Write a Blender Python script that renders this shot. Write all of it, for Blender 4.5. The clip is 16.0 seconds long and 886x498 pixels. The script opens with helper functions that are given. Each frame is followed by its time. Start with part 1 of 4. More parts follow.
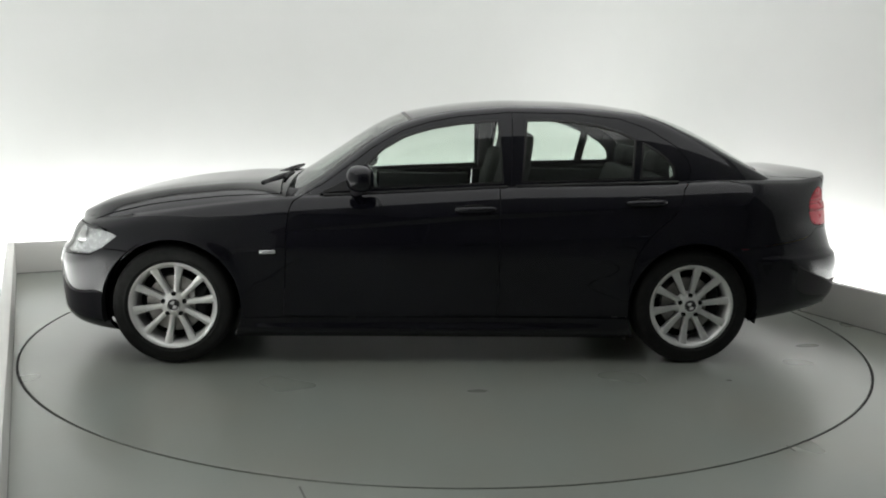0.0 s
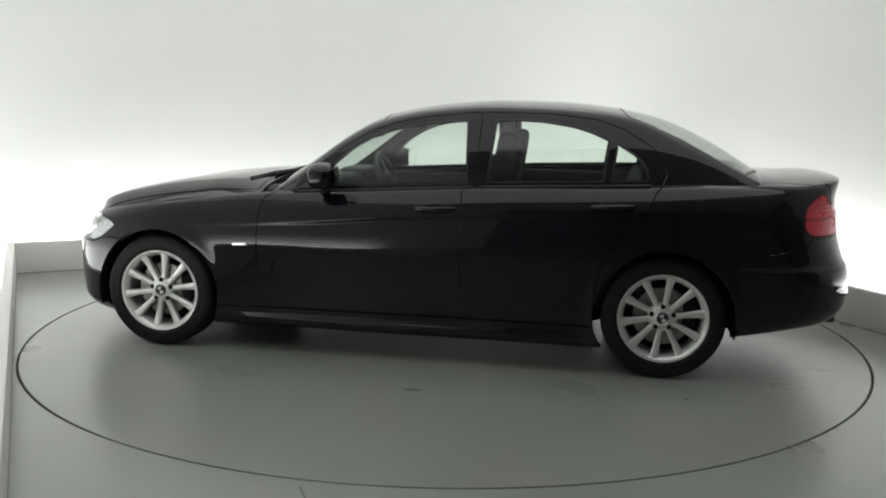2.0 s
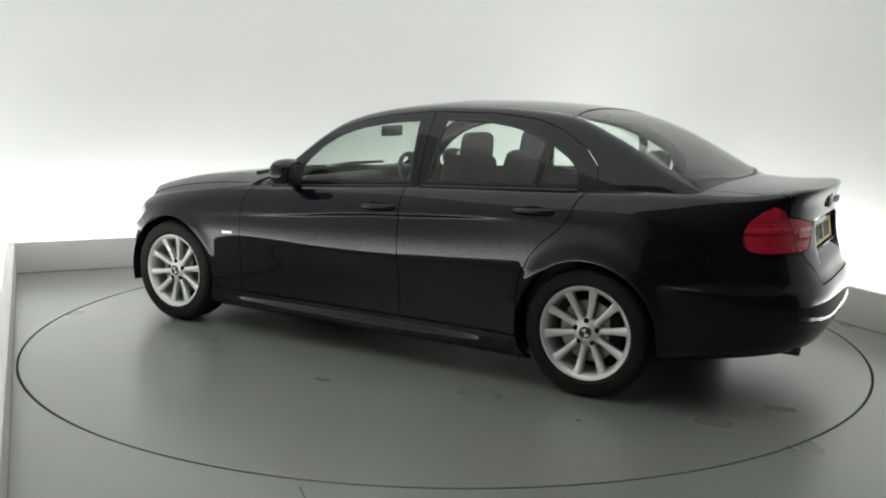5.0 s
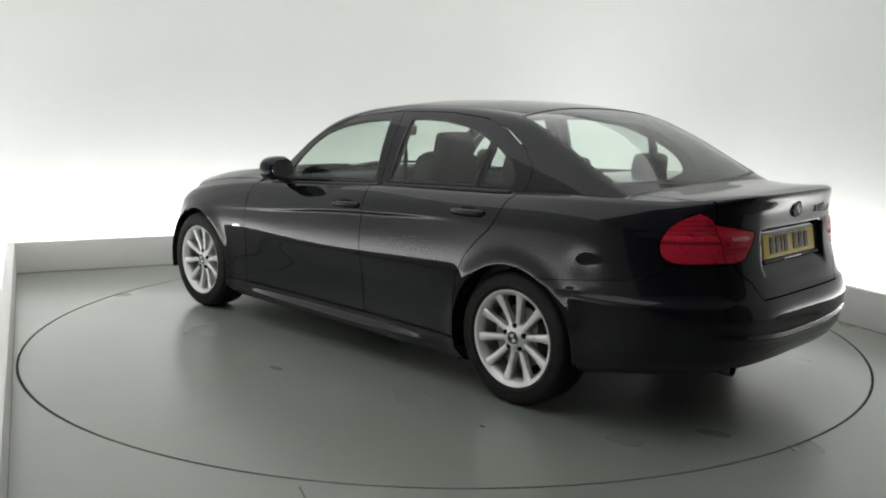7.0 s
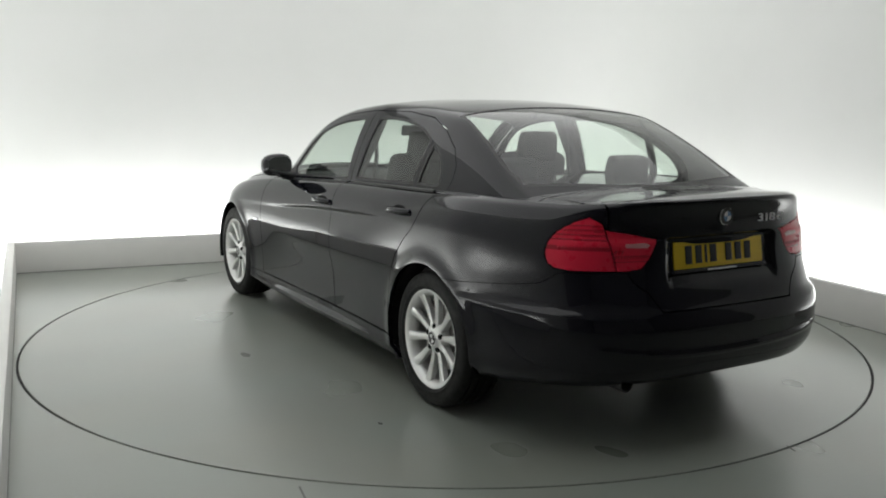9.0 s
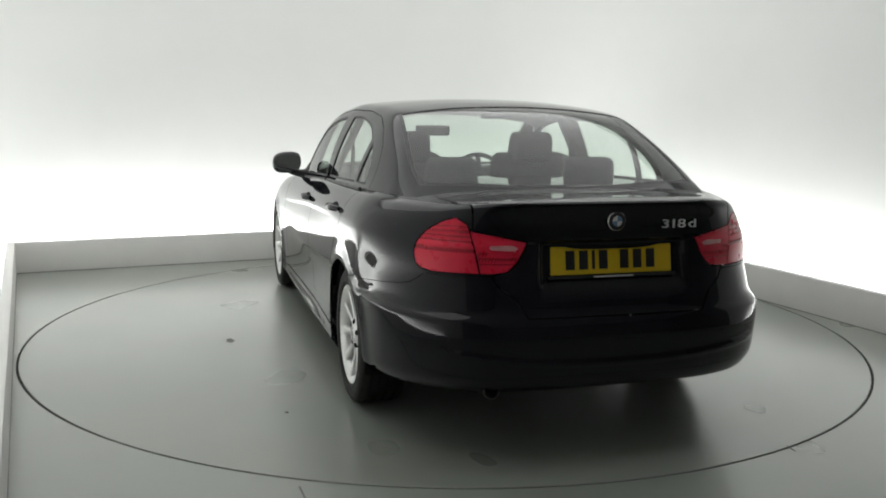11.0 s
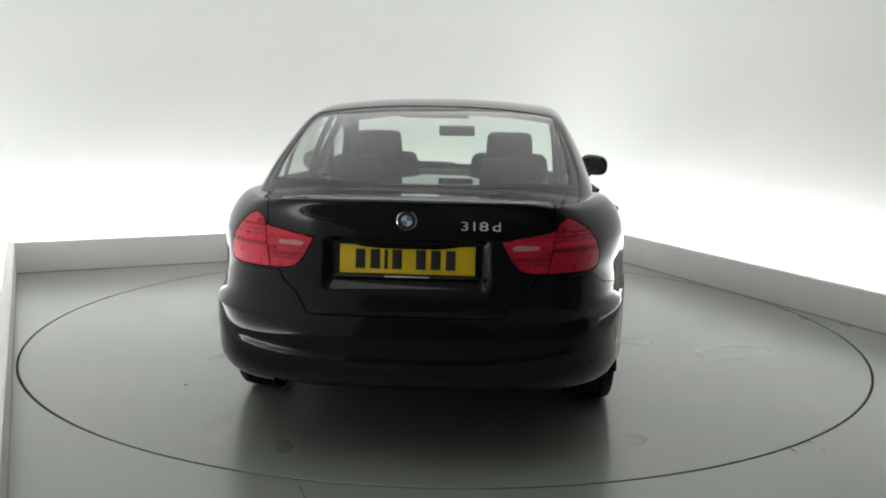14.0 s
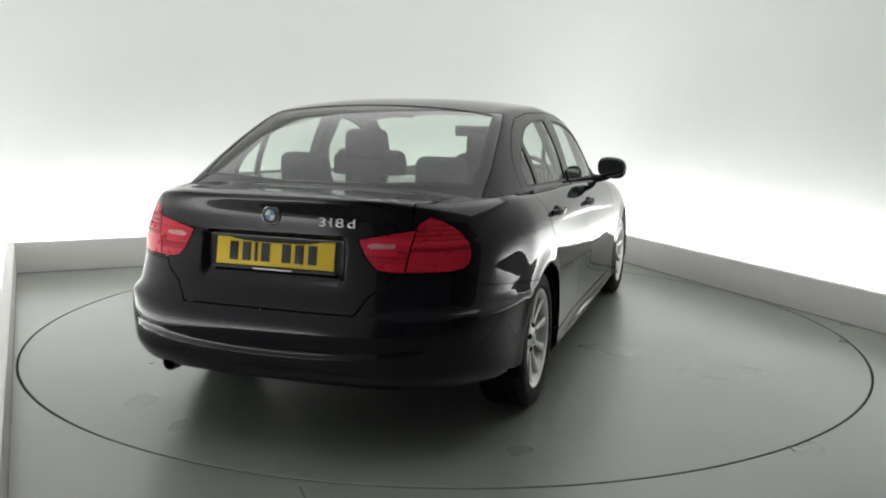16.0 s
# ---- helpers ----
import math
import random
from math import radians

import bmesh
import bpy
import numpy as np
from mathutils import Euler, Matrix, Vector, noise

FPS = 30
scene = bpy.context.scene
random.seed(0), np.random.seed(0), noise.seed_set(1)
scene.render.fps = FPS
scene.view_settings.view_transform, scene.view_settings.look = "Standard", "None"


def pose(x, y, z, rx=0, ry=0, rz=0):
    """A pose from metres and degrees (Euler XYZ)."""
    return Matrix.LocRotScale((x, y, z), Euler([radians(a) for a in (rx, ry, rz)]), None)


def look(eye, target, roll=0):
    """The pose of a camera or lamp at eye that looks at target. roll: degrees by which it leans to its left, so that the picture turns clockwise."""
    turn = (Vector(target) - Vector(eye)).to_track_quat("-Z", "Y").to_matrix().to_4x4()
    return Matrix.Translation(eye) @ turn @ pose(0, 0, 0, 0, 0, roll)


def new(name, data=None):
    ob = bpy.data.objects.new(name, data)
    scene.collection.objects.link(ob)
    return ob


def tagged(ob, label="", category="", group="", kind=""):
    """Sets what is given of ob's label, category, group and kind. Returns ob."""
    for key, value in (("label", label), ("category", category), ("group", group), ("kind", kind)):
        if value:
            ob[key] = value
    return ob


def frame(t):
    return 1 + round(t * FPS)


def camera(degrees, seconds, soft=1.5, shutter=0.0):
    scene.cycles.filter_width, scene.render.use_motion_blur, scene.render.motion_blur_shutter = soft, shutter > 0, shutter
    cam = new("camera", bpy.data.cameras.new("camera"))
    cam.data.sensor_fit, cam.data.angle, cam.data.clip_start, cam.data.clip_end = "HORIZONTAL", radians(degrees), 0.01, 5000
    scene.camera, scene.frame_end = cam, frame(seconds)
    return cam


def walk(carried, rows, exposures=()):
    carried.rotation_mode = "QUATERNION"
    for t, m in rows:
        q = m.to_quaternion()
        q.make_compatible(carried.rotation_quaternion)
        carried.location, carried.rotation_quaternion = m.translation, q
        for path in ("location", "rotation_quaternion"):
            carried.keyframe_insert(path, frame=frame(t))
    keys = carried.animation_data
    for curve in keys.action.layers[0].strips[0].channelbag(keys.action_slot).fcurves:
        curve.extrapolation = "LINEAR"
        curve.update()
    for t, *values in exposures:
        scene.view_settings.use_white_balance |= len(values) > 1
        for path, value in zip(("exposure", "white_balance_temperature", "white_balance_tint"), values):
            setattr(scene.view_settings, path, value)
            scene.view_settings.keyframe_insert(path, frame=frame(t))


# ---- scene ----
# ---------------------------------------------------------------- camera
cam = camera(52.39, 16.0, soft=1.9)
CAM = Matrix(((0.99985, -0.01679, 0.0036, 0.0), (0.00623, 0.15958, -0.98717, -5.5437),
              (0.016, 0.98704, 0.15966, 1.3816), (0, 0, 0, 1)))
walk(cam, [(0.0, CAM), (16.0, CAM)])

# ---------------------------------------------------------------- the room's own axes, turned by 25 degrees
TURN = 25.0
ROOM = pose(0, 0, 0, 0, 0, TURN)
HALF, BACK, NEAR = 2.47, 2.72, -2.7       # inner faces of the low kerb, end of the stage towards the door
KERB_H, KERB_T = 0.245, 0.06
WALL_GAP, ROOM_H = 0.8, 3.6
WALL_END = -4.2                            # where the white side walls give way to added grey ones

# ---------------------------------------------------------------- world and lamps
world = bpy.data.worlds.new("world")
world.use_nodes = True
world.node_tree.nodes["Background"].inputs[0].default_value = (0.9, 0.95, 1.0, 1)
world.node_tree.nodes["Background"].inputs[1].default_value = 0.02
scene.world = world


def area_lamp(name, where, target, sx, sy, watts, colour):
    lamp = bpy.data.lights.new(name, "AREA")
    lamp.shape, lamp.size, lamp.size_y, lamp.energy, lamp.color = "RECTANGLE", sx, sy, watts, colour
    ob = new(name, lamp)
    ob.matrix_world = ROOM @ look(where, target)
    return ob


COOL = (0.99, 1.0, 0.995)
TROUGH_W = 9.2          # watts for each metre of tube in the trough
FILL_W = 110.0
L_BACK, L_SIDE = 2 * HALF + 1.4, BACK - NEAR
area_lamp("trough_lamp_back", (0, BACK + 0.60, 0.06), (0, BACK + 0.80, 0.30), L_BACK, 0.16, TROUGH_W * L_BACK, COOL)
for sgn in (-1, 1):
    area_lamp("trough_lamp_side", (sgn * (HALF + 0.60), (BACK + NEAR) / 2, 0.06), (sgn * (HALF + 0.80), (BACK + NEAR) / 2, 0.30),
                   L_SIDE, 0.16, TROUGH_W * L_SIDE, COOL)
# unseen overhead fill, added to raise the general light on floor and walls
area_lamp("overhead_fill_lamp", (-0.2, 0.1, ROOM_H - 0.03), (-0.2, 0.1001, 0), 6.2, 6.0, FILL_W, COOL)
scene.view_settings.exposure = 0.0

# ---------------------------------------------------------------- materials


def shader(name):
    m = bpy.data.materials.new(name)
    m.use_nodes = True
    nt = m.node_tree
    return m, nt, nt.nodes["Principled BSDF"]


def ramp(nt, fac, stops):
    r = nt.nodes.new("ShaderNodeValToRGB")
    while len(r.color_ramp.elements) < len(stops):
        r.color_ramp.elements.new(0.5)
    for e, (p, col) in zip(r.color_ramp.elements, stops):
        e.position, e.color = p, (*col, 1)
    nt.links.new(fac, r.inputs[0])
    return r.outputs[0]


def noise_tex(nt, scale, detail=4.0, rough=0.55, stretch=None):
    n = nt.nodes.new("ShaderNodeTexNoise")
    n.inputs["Scale"].default_value, n.inputs["Detail"].default_value, n.inputs["Roughness"].default_value = scale, detail, rough
    co = nt.nodes.new("ShaderNodeTexCoord")
    if stretch:
        mp = nt.nodes.new("ShaderNodeMapping")
        mp.inputs["Scale"].default_value = stretch
        nt.links.new(co.outputs["Object"], mp.inputs[0])
        nt.links.new(mp.outputs[0], n.inputs["Vector"])
    else:
        nt.links.new(co.outputs["Object"], n.inputs["Vector"])
    return n.outputs["Fac"]


def mottled(name, low, high, scale, rough=(0.4, 0.6), metal=0.0, bump=0.0, bump_scale=60.0, coat=0.0, spec=0.5, stretch=None):
    """Colour that wanders between two tones at one scale, gloss and relief at a finer one."""
    m, nt, b = shader(name)
    nt.links.new(ramp(nt, noise_tex(nt, scale, stretch=stretch), [(0.3, low), (0.7, high)]), b.inputs["Base Color"])
    fine = noise_tex(nt, bump_scale, 3.0)
    r = nt.nodes.new("ShaderNodeMapRange")
    r.inputs["From Min"].default_value, r.inputs["From Max"].default_value = 0.3, 0.7
    r.inputs["To Min"].default_value, r.inputs["To Max"].default_value = rough
    nt.links.new(noise_tex(nt, scale * 3.1), r.inputs["Value"])
    nt.links.new(r.outputs[0], b.inputs["Roughness"])
    b.inputs["Metallic"].default_value, b.inputs["Coat Weight"].default_value = metal, coat
    b.inputs["Coat Roughness"].default_value, b.inputs["Specular IOR Level"].default_value = 0.03, spec
    if bump:
        bp = nt.nodes.new("ShaderNodeBump")
        bp.inputs["Strength"].default_value, bp.inputs["Distance"].default_value = bump, 0.002
        nt.links.new(fine, bp.inputs["Height"])
        nt.links.new(bp.outputs[0], b.inputs["Normal"])
    return m


def glass_mat(name, tint, ior=1.5, rough=0.0):
    """A thin tinted pane: what passes through is tinted, what mirrors follows Fresnel."""
    m = bpy.data.materials.new(name)
    m.use_nodes = True
    nt = m.node_tree
    nt.nodes.remove(nt.nodes["Principled BSDF"])
    out = nt.nodes["Material Output"]
    tr, gl, lw, pw, mr, mx = (nt.nodes.new(k) for k in ("ShaderNodeBsdfTransparent", "ShaderNodeBsdfGlossy", "ShaderNodeLayerWeight", "ShaderNodeMath", "ShaderNodeMapRange", "ShaderNodeMixShader"))
    tr.inputs["Color"].default_value = (*tint, 1)
    gl.inputs["Roughness"].default_value = rough
    lw.inputs["Blend"].default_value = 0.5
    pw.operation = "POWER"
    pw.inputs[1].default_value = 4.0
    mr.inputs["To Min"].default_value = ((ior - 1) / (ior + 1)) ** 2 * 1.9
    nt.links.new(lw.outputs["Facing"], pw.inputs[0])
    nt.links.new(pw.outputs[0], mr.inputs["Value"])
    nt.links.new(mr.outputs[0], mx.inputs[0])
    nt.links.new(tr.outputs[0], mx.inputs[1])
    nt.links.new(gl.outputs[0], mx.inputs[2])
    nt.links.new(mx.outputs[0], out.inputs["Surface"])
    return m


MAT = {}
MAT["paint"] = mottled("black_car_paint", (0.0042, 0.0042, 0.0070), (0.0060, 0.0060, 0.0095), 1.6, (0.35, 0.45), coat=1.0, spec=0.0, bump=0.012, bump_scale=420)
MAT["paint"].node_tree.nodes["Principled BSDF"].inputs["Coat IOR"].default_value = 1.42
MAT["plastic"] = mottled("black_plastic", (0.010, 0.010, 0.011), (0.018, 0.018, 0.019), 14, (0.45, 0.65), bump=0.15, bump_scale=500)
MAT["rubber"] = mottled("tyre_rubber", (0.006, 0.006, 0.006), (0.011, 0.011, 0.0105), 9, (0.55, 0.75), bump=0.25, bump_scale=260, spec=0.25)
MAT["seal"] = mottled("window_seal", (0.008, 0.008, 0.008), (0.014, 0.014, 0.014), 20, (0.3, 0.45))
MAT["alloy"] = mottled("silver_alloy", (0.66, 0.66, 0.655), (0.76, 0.76, 0.75), 12, (0.28, 0.42), metal=0.55)
MAT["chrome"] = mottled("chrome", (0.72, 0.72, 0.72), (0.8, 0.8, 0.8), 20, (0.06, 0.12), metal=1.0)
MAT["silver"] = mottled("silver_letters", (0.72, 0.72, 0.73), (0.80, 0.80, 0.81), 30, (0.35, 0.45), metal=0.1)
MAT["steel"] = mottled("brake_steel", (0.20, 0.19, 0.18), (0.34, 0.33, 0.32), 18, (0.3, 0.5), metal=0.9)
# tailpipe metal, a darker tone than the brake steel
MAT["exhaust"] = mottled("dark_exhaust_steel", (0.05, 0.05, 0.05), (0.10, 0.10, 0.10), 18, (0.3, 0.45), metal=0.9)
MAT["liner"] = mottled("wheel_arch_liner", (0.006, 0.006, 0.006), (0.012, 0.012, 0.012), 10, (0.8, 0.95), spec=0.2)
MAT["cloth"] = mottled("dark_seat_cloth", (0.016, 0.017, 0.018), (0.030, 0.031, 0.033), 6, (0.75, 0.9), bump=0.3, bump_scale=300)
MAT["trim"] = mottled("interior_trim", (0.020, 0.020, 0.021), (0.034, 0.034, 0.036), 8, (0.5, 0.65), bump=0.1, bump_scale=300)
MAT["headliner"] = mottled("grey_headliner", (0.20, 0.20, 0.195), (0.25, 0.25, 0.24), 8, (0.8, 0.95))
MAT["red"] = mottled("red_lamp_lens", (0.58, 0.014, 0.040), (0.68, 0.020, 0.054), 7, (0.25, 0.35), coat=0.25, spec=0.3)
MAT["red_dark"] = mottled("deep_red_lamp_lens", (0.30, 0.007, 0.020), (0.36, 0.010, 0.026), 7, (0.25, 0.35), coat=0.25, spec=0.3)
MAT["clear"] = mottled("pale_lamp_lens", (0.55, 0.25, 0.26), (0.65, 0.32, 0.33), 20, (0.2, 0.3), coat=0.3)
MAT["lamp_inner"] = mottled("lamp_reflector", (0.60, 0.61, 0.62), (0.75, 0.76, 0.77), 16, (0.15, 0.3), metal=0.6)
MAT["yellow"] = mottled("yellow_plate", (0.74, 0.50, 0.012), (0.82, 0.56, 0.02), 9, (0.3, 0.42))
MAT["ink"] = mottled("plate_ink", (0.012, 0.012, 0.012), (0.02, 0.02, 0.02), 12, (0.4, 0.5))
MAT["blue"] = mottled("badge_blue", (0.16, 0.27, 0.44), (0.19, 0.31, 0.48), 40, (0.15, 0.25), coat=0.5)
MAT["white"] = mottled("badge_white", (0.7, 0.7, 0.7), (0.78, 0.78, 0.78), 40, (0.15, 0.25), coat=0.5)
MAT["glass"] = glass_mat("tinted_window_glass", (0.83, 0.90, 0.85))
MAT["lens"] = glass_mat("clear_lamp_glass", (0.95, 0.96, 0.96))
MAT["mirror"] = mottled("mirror_glass", (0.86, 0.87, 0.87), (0.88, 0.89, 0.89), 5, (0.0, 0.02), metal=1.0)
MAT["stain"] = mottled("floor_stain", (0.15, 0.155, 0.145), (0.19, 0.195, 0.18), 30, (0.6, 0.7), spec=0.2)
MAT["wall"] = mottled("white_painted_wall", (0.80, 0.81, 0.79), (0.84, 0.845, 0.83), 0.7, (0.55, 0.7), bump=0.05, bump_scale=90)
MAT["foot_shade"] = mottled("foot_shade_grey", (0.17, 0.17, 0.16), (0.23, 0.23, 0.215), 9, (0.5, 0.7))
MAT["kerb"] = mottled("pale_grey_painted_board", (0.72, 0.71, 0.685), (0.78, 0.77, 0.745), 2.2, (0.45, 0.6), bump=0.06, bump_scale=80)
MAT["dark_wall"] = mottled("unseen_grey_wall", (0.27, 0.27, 0.27), (0.33, 0.33, 0.33), 1.2, (0.8, 0.95))
MAT["ceiling"] = mottled("matt_ceiling", (0.55, 0.55, 0.545), (0.60, 0.60, 0.595), 0.8, (0.7, 0.9))


def floor_mat(name, low, high, seed):
    """Grey floor paint: broad worn patches, faint brown dirt, fine grain, half gloss."""
    m, nt, b = shader(name)
    broad = noise_tex(nt, 0.9, 2.0, 0.4, (1 + seed * 0.07, 1.0, 1.0))
    col = ramp(nt, broad, [(0.1, low), (0.9, high)])
    mix = nt.nodes.new("ShaderNodeMix")
    mix.data_type, mix.blend_type = "RGBA", "MULTIPLY"
    scuff = ramp(nt, noise_tex(nt, 1.7, 2.0, 0.5, (1.0, 0.6, 1.0)), [(0.30, (0.94, 1.0, 0.97)), (0.75, (1.0, 0.97, 0.90))])
    mix.inputs[0].default_value = 0.8
    nt.links.new(col, mix.inputs[6])
    nt.links.new(scuff, mix.inputs[7])
    nt.links.new(mix.outputs[2], b.inputs["Base Color"])
    nt.links.new(ramp(nt, noise_tex(nt, 1.3, 2.0, 0.4), [(0.1, (0.25, 0.25, 0.25)), (0.9, (0.33, 0.33, 0.33))]), b.inputs["Roughness"])
    b.inputs["Specular IOR Level"].default_value = 0.7
    b.inputs["Coat Weight"].default_value, b.inputs["Coat Roughness"].default_value = 0.45, 0.26
    bp = nt.nodes.new("ShaderNodeBump")
    bp.inputs["Strength"].default_value, bp.inputs["Distance"].default_value = 0.10, 0.002
    nt.links.new(noise_tex(nt, 45.0, 4.0), bp.inputs["Height"])
    nt.links.new(bp.outputs[0], b.inputs["Normal"])
    return m


MAT["floor"] = floor_mat("grey_floor_paint", (0.242, 0.257, 0.235), (0.292, 0.309, 0.284), 0)
MAT["table"] = floor_mat("grey_turntable_paint", (0.225, 0.239, 0.218), (0.270, 0.285, 0.262), 3)

# ---------------------------------------------------------------- mesh helpers


def part(name, bm, material, parent=None, label="", smooth=True):
    """Links a bmesh, or a finished mesh, as ONE object under its thing."""
    if isinstance(bm, bpy.types.Mesh):
        me = bm
    else:
        me = bpy.data.meshes.new(name)
        bmesh.ops.recalc_face_normals(bm, faces=bm.faces)
        bm.to_mesh(me)
        bm.free()
        if smooth:
            me.polygons.foreach_set("use_smooth", [True] * len(me.polygons))
            me.set_sharp_from_angle(angle=radians(38))
    if not me.materials:
        me.materials.append(MAT[material])
    ob = new(name, me)
    ob.parent = parent
    if label:
        tagged(ob, label)
    return ob


def rbox(size, at=(0, 0, 0), bevel=0.01, turn=(0, 0, 0), bm=None, seg=3, taper=1.0):
    """A box with rounded edges; taper narrows its top in x and y."""
    bm = bm or bmesh.new()
    made = bmesh.ops.create_cube(bm, size=1.0)["verts"]
    for v in made:
        k = taper if v.co.z > 0 else 1.0
        v.co = Vector((v.co.x * size[0] * k, v.co.y * size[1] * k, v.co.z * size[2]))
    edges = list({e for v in made for e in v.link_edges})
    if bevel:
        res = bmesh.ops.bevel(bm, geom=edges, offset=bevel, segments=seg, profile=0.6, affect="EDGES", clamp_overlap=True)
        made = list({v for f in res["faces"] for v in f.verts} | {v for v in made if v.is_valid})
    bmesh.ops.transform(bm, matrix=pose(*at, *turn), verts=made)
    return bm


def lathe(profile, steps=64, axis="Y", at=(0, 0, 0), closed=False, bm=None):
    """Turns a profile of (radius, offset along the axis) round that axis."""
    bm = bm or bmesh.new()
    rings = []
    for i in range(steps):
        a = 2 * math.pi * i / steps
        ring = []
        for r, h in profile:
            c, s = r * math.cos(a), r * math.sin(a)
            co = {"Y": (c, h, s), "Z": (c, s, h), "X": (h, c, s)}[axis]
            ring.append(bm.verts.new(Vector(co) + Vector(at)))
        rings.append(ring)
    n = len(profile)
    for i in range(steps):
        a, b = rings[i], rings[(i + 1) % steps]
        for k in range(n if closed else n - 1):
            bm.faces.new((a[k], a[(k + 1) % n], b[(k + 1) % n], b[k]))
    return bm


def tube(points, radius, steps=10, bm=None):
    """A round bar through the points."""
    bm = bm or bmesh.new()
    pts = [Vector(p) for p in points]
    rings = []
    for i, p in enumerate(pts):
        d = (pts[min(i + 1, len(pts) - 1)] - pts[max(i - 1, 0)]).normalized()
        u = d.orthogonal().normalized() if i == 0 else (u - d * u.dot(d)).normalized()
        w = d.cross(u)
        r = radius[i] if isinstance(radius, (list, tuple)) else radius
        rings.append([bm.verts.new(p + (u * math.cos(2 * math.pi * k / steps) + w * math.sin(2 * math.pi * k / steps)) * r) for k in range(steps)])
    for a, b in zip(rings, rings[1:]):
        for k in range(steps):
            bm.faces.new((a[k], a[(k + 1) % steps], b[(k + 1) % steps], b[k]))
    bm.faces.new(list(reversed(rings[0])))
    bm.faces.new(rings[-1])
    return bm


# ---------------------------------------------------------------- the studio


def studio():
    # floor with a round hole for the turntable
    bm = bmesh.new()
    n = 128
    inner = [bm.verts.new((R_TABLE * math.cos(2 * math.pi * i / n), R_TABLE * math.sin(2 * math.pi * i / n), 0)) for i in range(n)]
    low = [bm.verts.new((v.co.x, v.co.y, -0.06)) for v in inner]
    outer = []
    for i in range(n):
        c, s = math.cos(2 * math.pi * i / n), math.sin(2 * math.pi * i / n)
        k = 12.0 / max(abs(c), abs(s))
        outer.append(bm.verts.new((c * k, s * k, 0)))
    for i in range(n):
        j = (i + 1) % n
        bm.faces.new((inner[i], outer[i], outer[j], inner[j]))
        bm.faces.new((inner[i], inner[j], low[j], low[i]))
    floor = tagged(part("floor", bm, "floor", smooth=False), "grey painted studio floor with a round cutout", "floor", kind="structure")
    floor.matrix_world = ROOM
    # short cracks in the paint, running away from the rim of the turntable
    for (xa, ya), (xb, yb) in (((-1.509, -2.011), (-1.519, -2.148)), ((0.464, -2.39), (0.447, -2.449))):
        turn = math.degrees(math.atan2(yb - ya, xb - xa))
        part("paint_crack", rbox((math.hypot(xb - xa, yb - ya), 0.007, 0.0016), ((xa + xb) / 2, (ya + yb) / 2, 0.0008), 0, (0, 0, turn)), "stain", floor, "short dark crack in the floor paint")
    bm = bmesh.new()
    bmesh.ops.create_circle(bm, cap_ends=True, segments=96, radius=R_TABLE + 0.05, matrix=pose(0, 0, -0.055))
    tagged(part("turntable_pit", bm, "liner"), "dark bottom of the turntable pit", "floor", kind="structure")
    # low kerb on three sides
    y0 = NEAR
    for name, size, at in (("kerb_back", (2 * HALF + 2 * KERB_T, KERB_T, KERB_H), (0, BACK + KERB_T / 2, KERB_H / 2)),
                           ("kerb_left", (KERB_T, BACK - y0, KERB_H), (-HALF - KERB_T / 2, (BACK + y0) / 2 - 0.002, KERB_H / 2)),
                           ("kerb_right", (KERB_T, BACK - y0, KERB_H), (HALF + KERB_T / 2, (BACK + y0) / 2 - 0.002, KERB_H / 2))):
        ob = tagged(part(name, rbox(size, at, 0.004, seg=2), "kerb"), "low pale grey kerb board hiding the trough lamps", "kerb", kind="structure")
        ob.matrix_world = ROOM
        k = [d + (0.006 if d < 0.1 else -0.13) for d in size[:2]]
        # thin grey strip draws the contact shade between kerb and floor
        part("foot_shade", rbox((k[0], k[1], 0.005), (at[0], at[1], 0.0025), 0.0, seg=1), "foot_shade", ob, "grey strip standing in for the shade line at the foot")
    # white wall that sweeps round both back corners
    bm = bmesh.new()
    gap, r = WALL_GAP, 0.9
    x1, y1 = HALF + gap, BACK + gap
    path = [(-x1, WALL_END)] + [(-x1 + r - r * math.cos(a), y1 - r + r * math.sin(a)) for a in np.linspace(0, math.pi / 2, 14)]
    path += [(x1 - r + r * math.sin(a), y1 - r + r * math.cos(a)) for a in np.linspace(0, math.pi / 2, 14)] + [(x1, WALL_END)]
    rows = []
    for off in (0.0, 0.12):
        ring = []
        for i, (x, y) in enumerate(path):
            a, b = path[max(i - 1, 0)], path[min(i + 1, len(path) - 1)]
            d = Vector((b[0] - a[0], b[1] - a[1])).normalized()
            ring.append([bm.verts.new((x - d.y * off, y + d.x * off, z)) for z in (0.0, ROOM_H)])
        rows.append(ring)
    for i in range(len(path) - 1):
        for a in rows:
            bm.faces.new((a[i][0], a[i + 1][0], a[i + 1][1], a[i][1]))
        bm.faces.new((rows[0][i][1], rows[0][i + 1][1], rows[1][i + 1][1], rows[1][i][1]))
    tagged(part("wall_back", bm, "wall"), "seamless white studio wall lit from below", "wall", kind="structure").matrix_world = ROOM
    # unseen grey walls, added to keep the car's reflections dark towards the camera
    ob = tagged(part("wall_unseen_front", rbox((2 * x1 + 0.3, 0.12, ROOM_H), (0, -8.5, ROOM_H / 2), 0), "dark_wall"), "unseen grey wall added behind the camera to tone the reflections", "wall", kind="structure")
    ob.matrix_world = ROOM
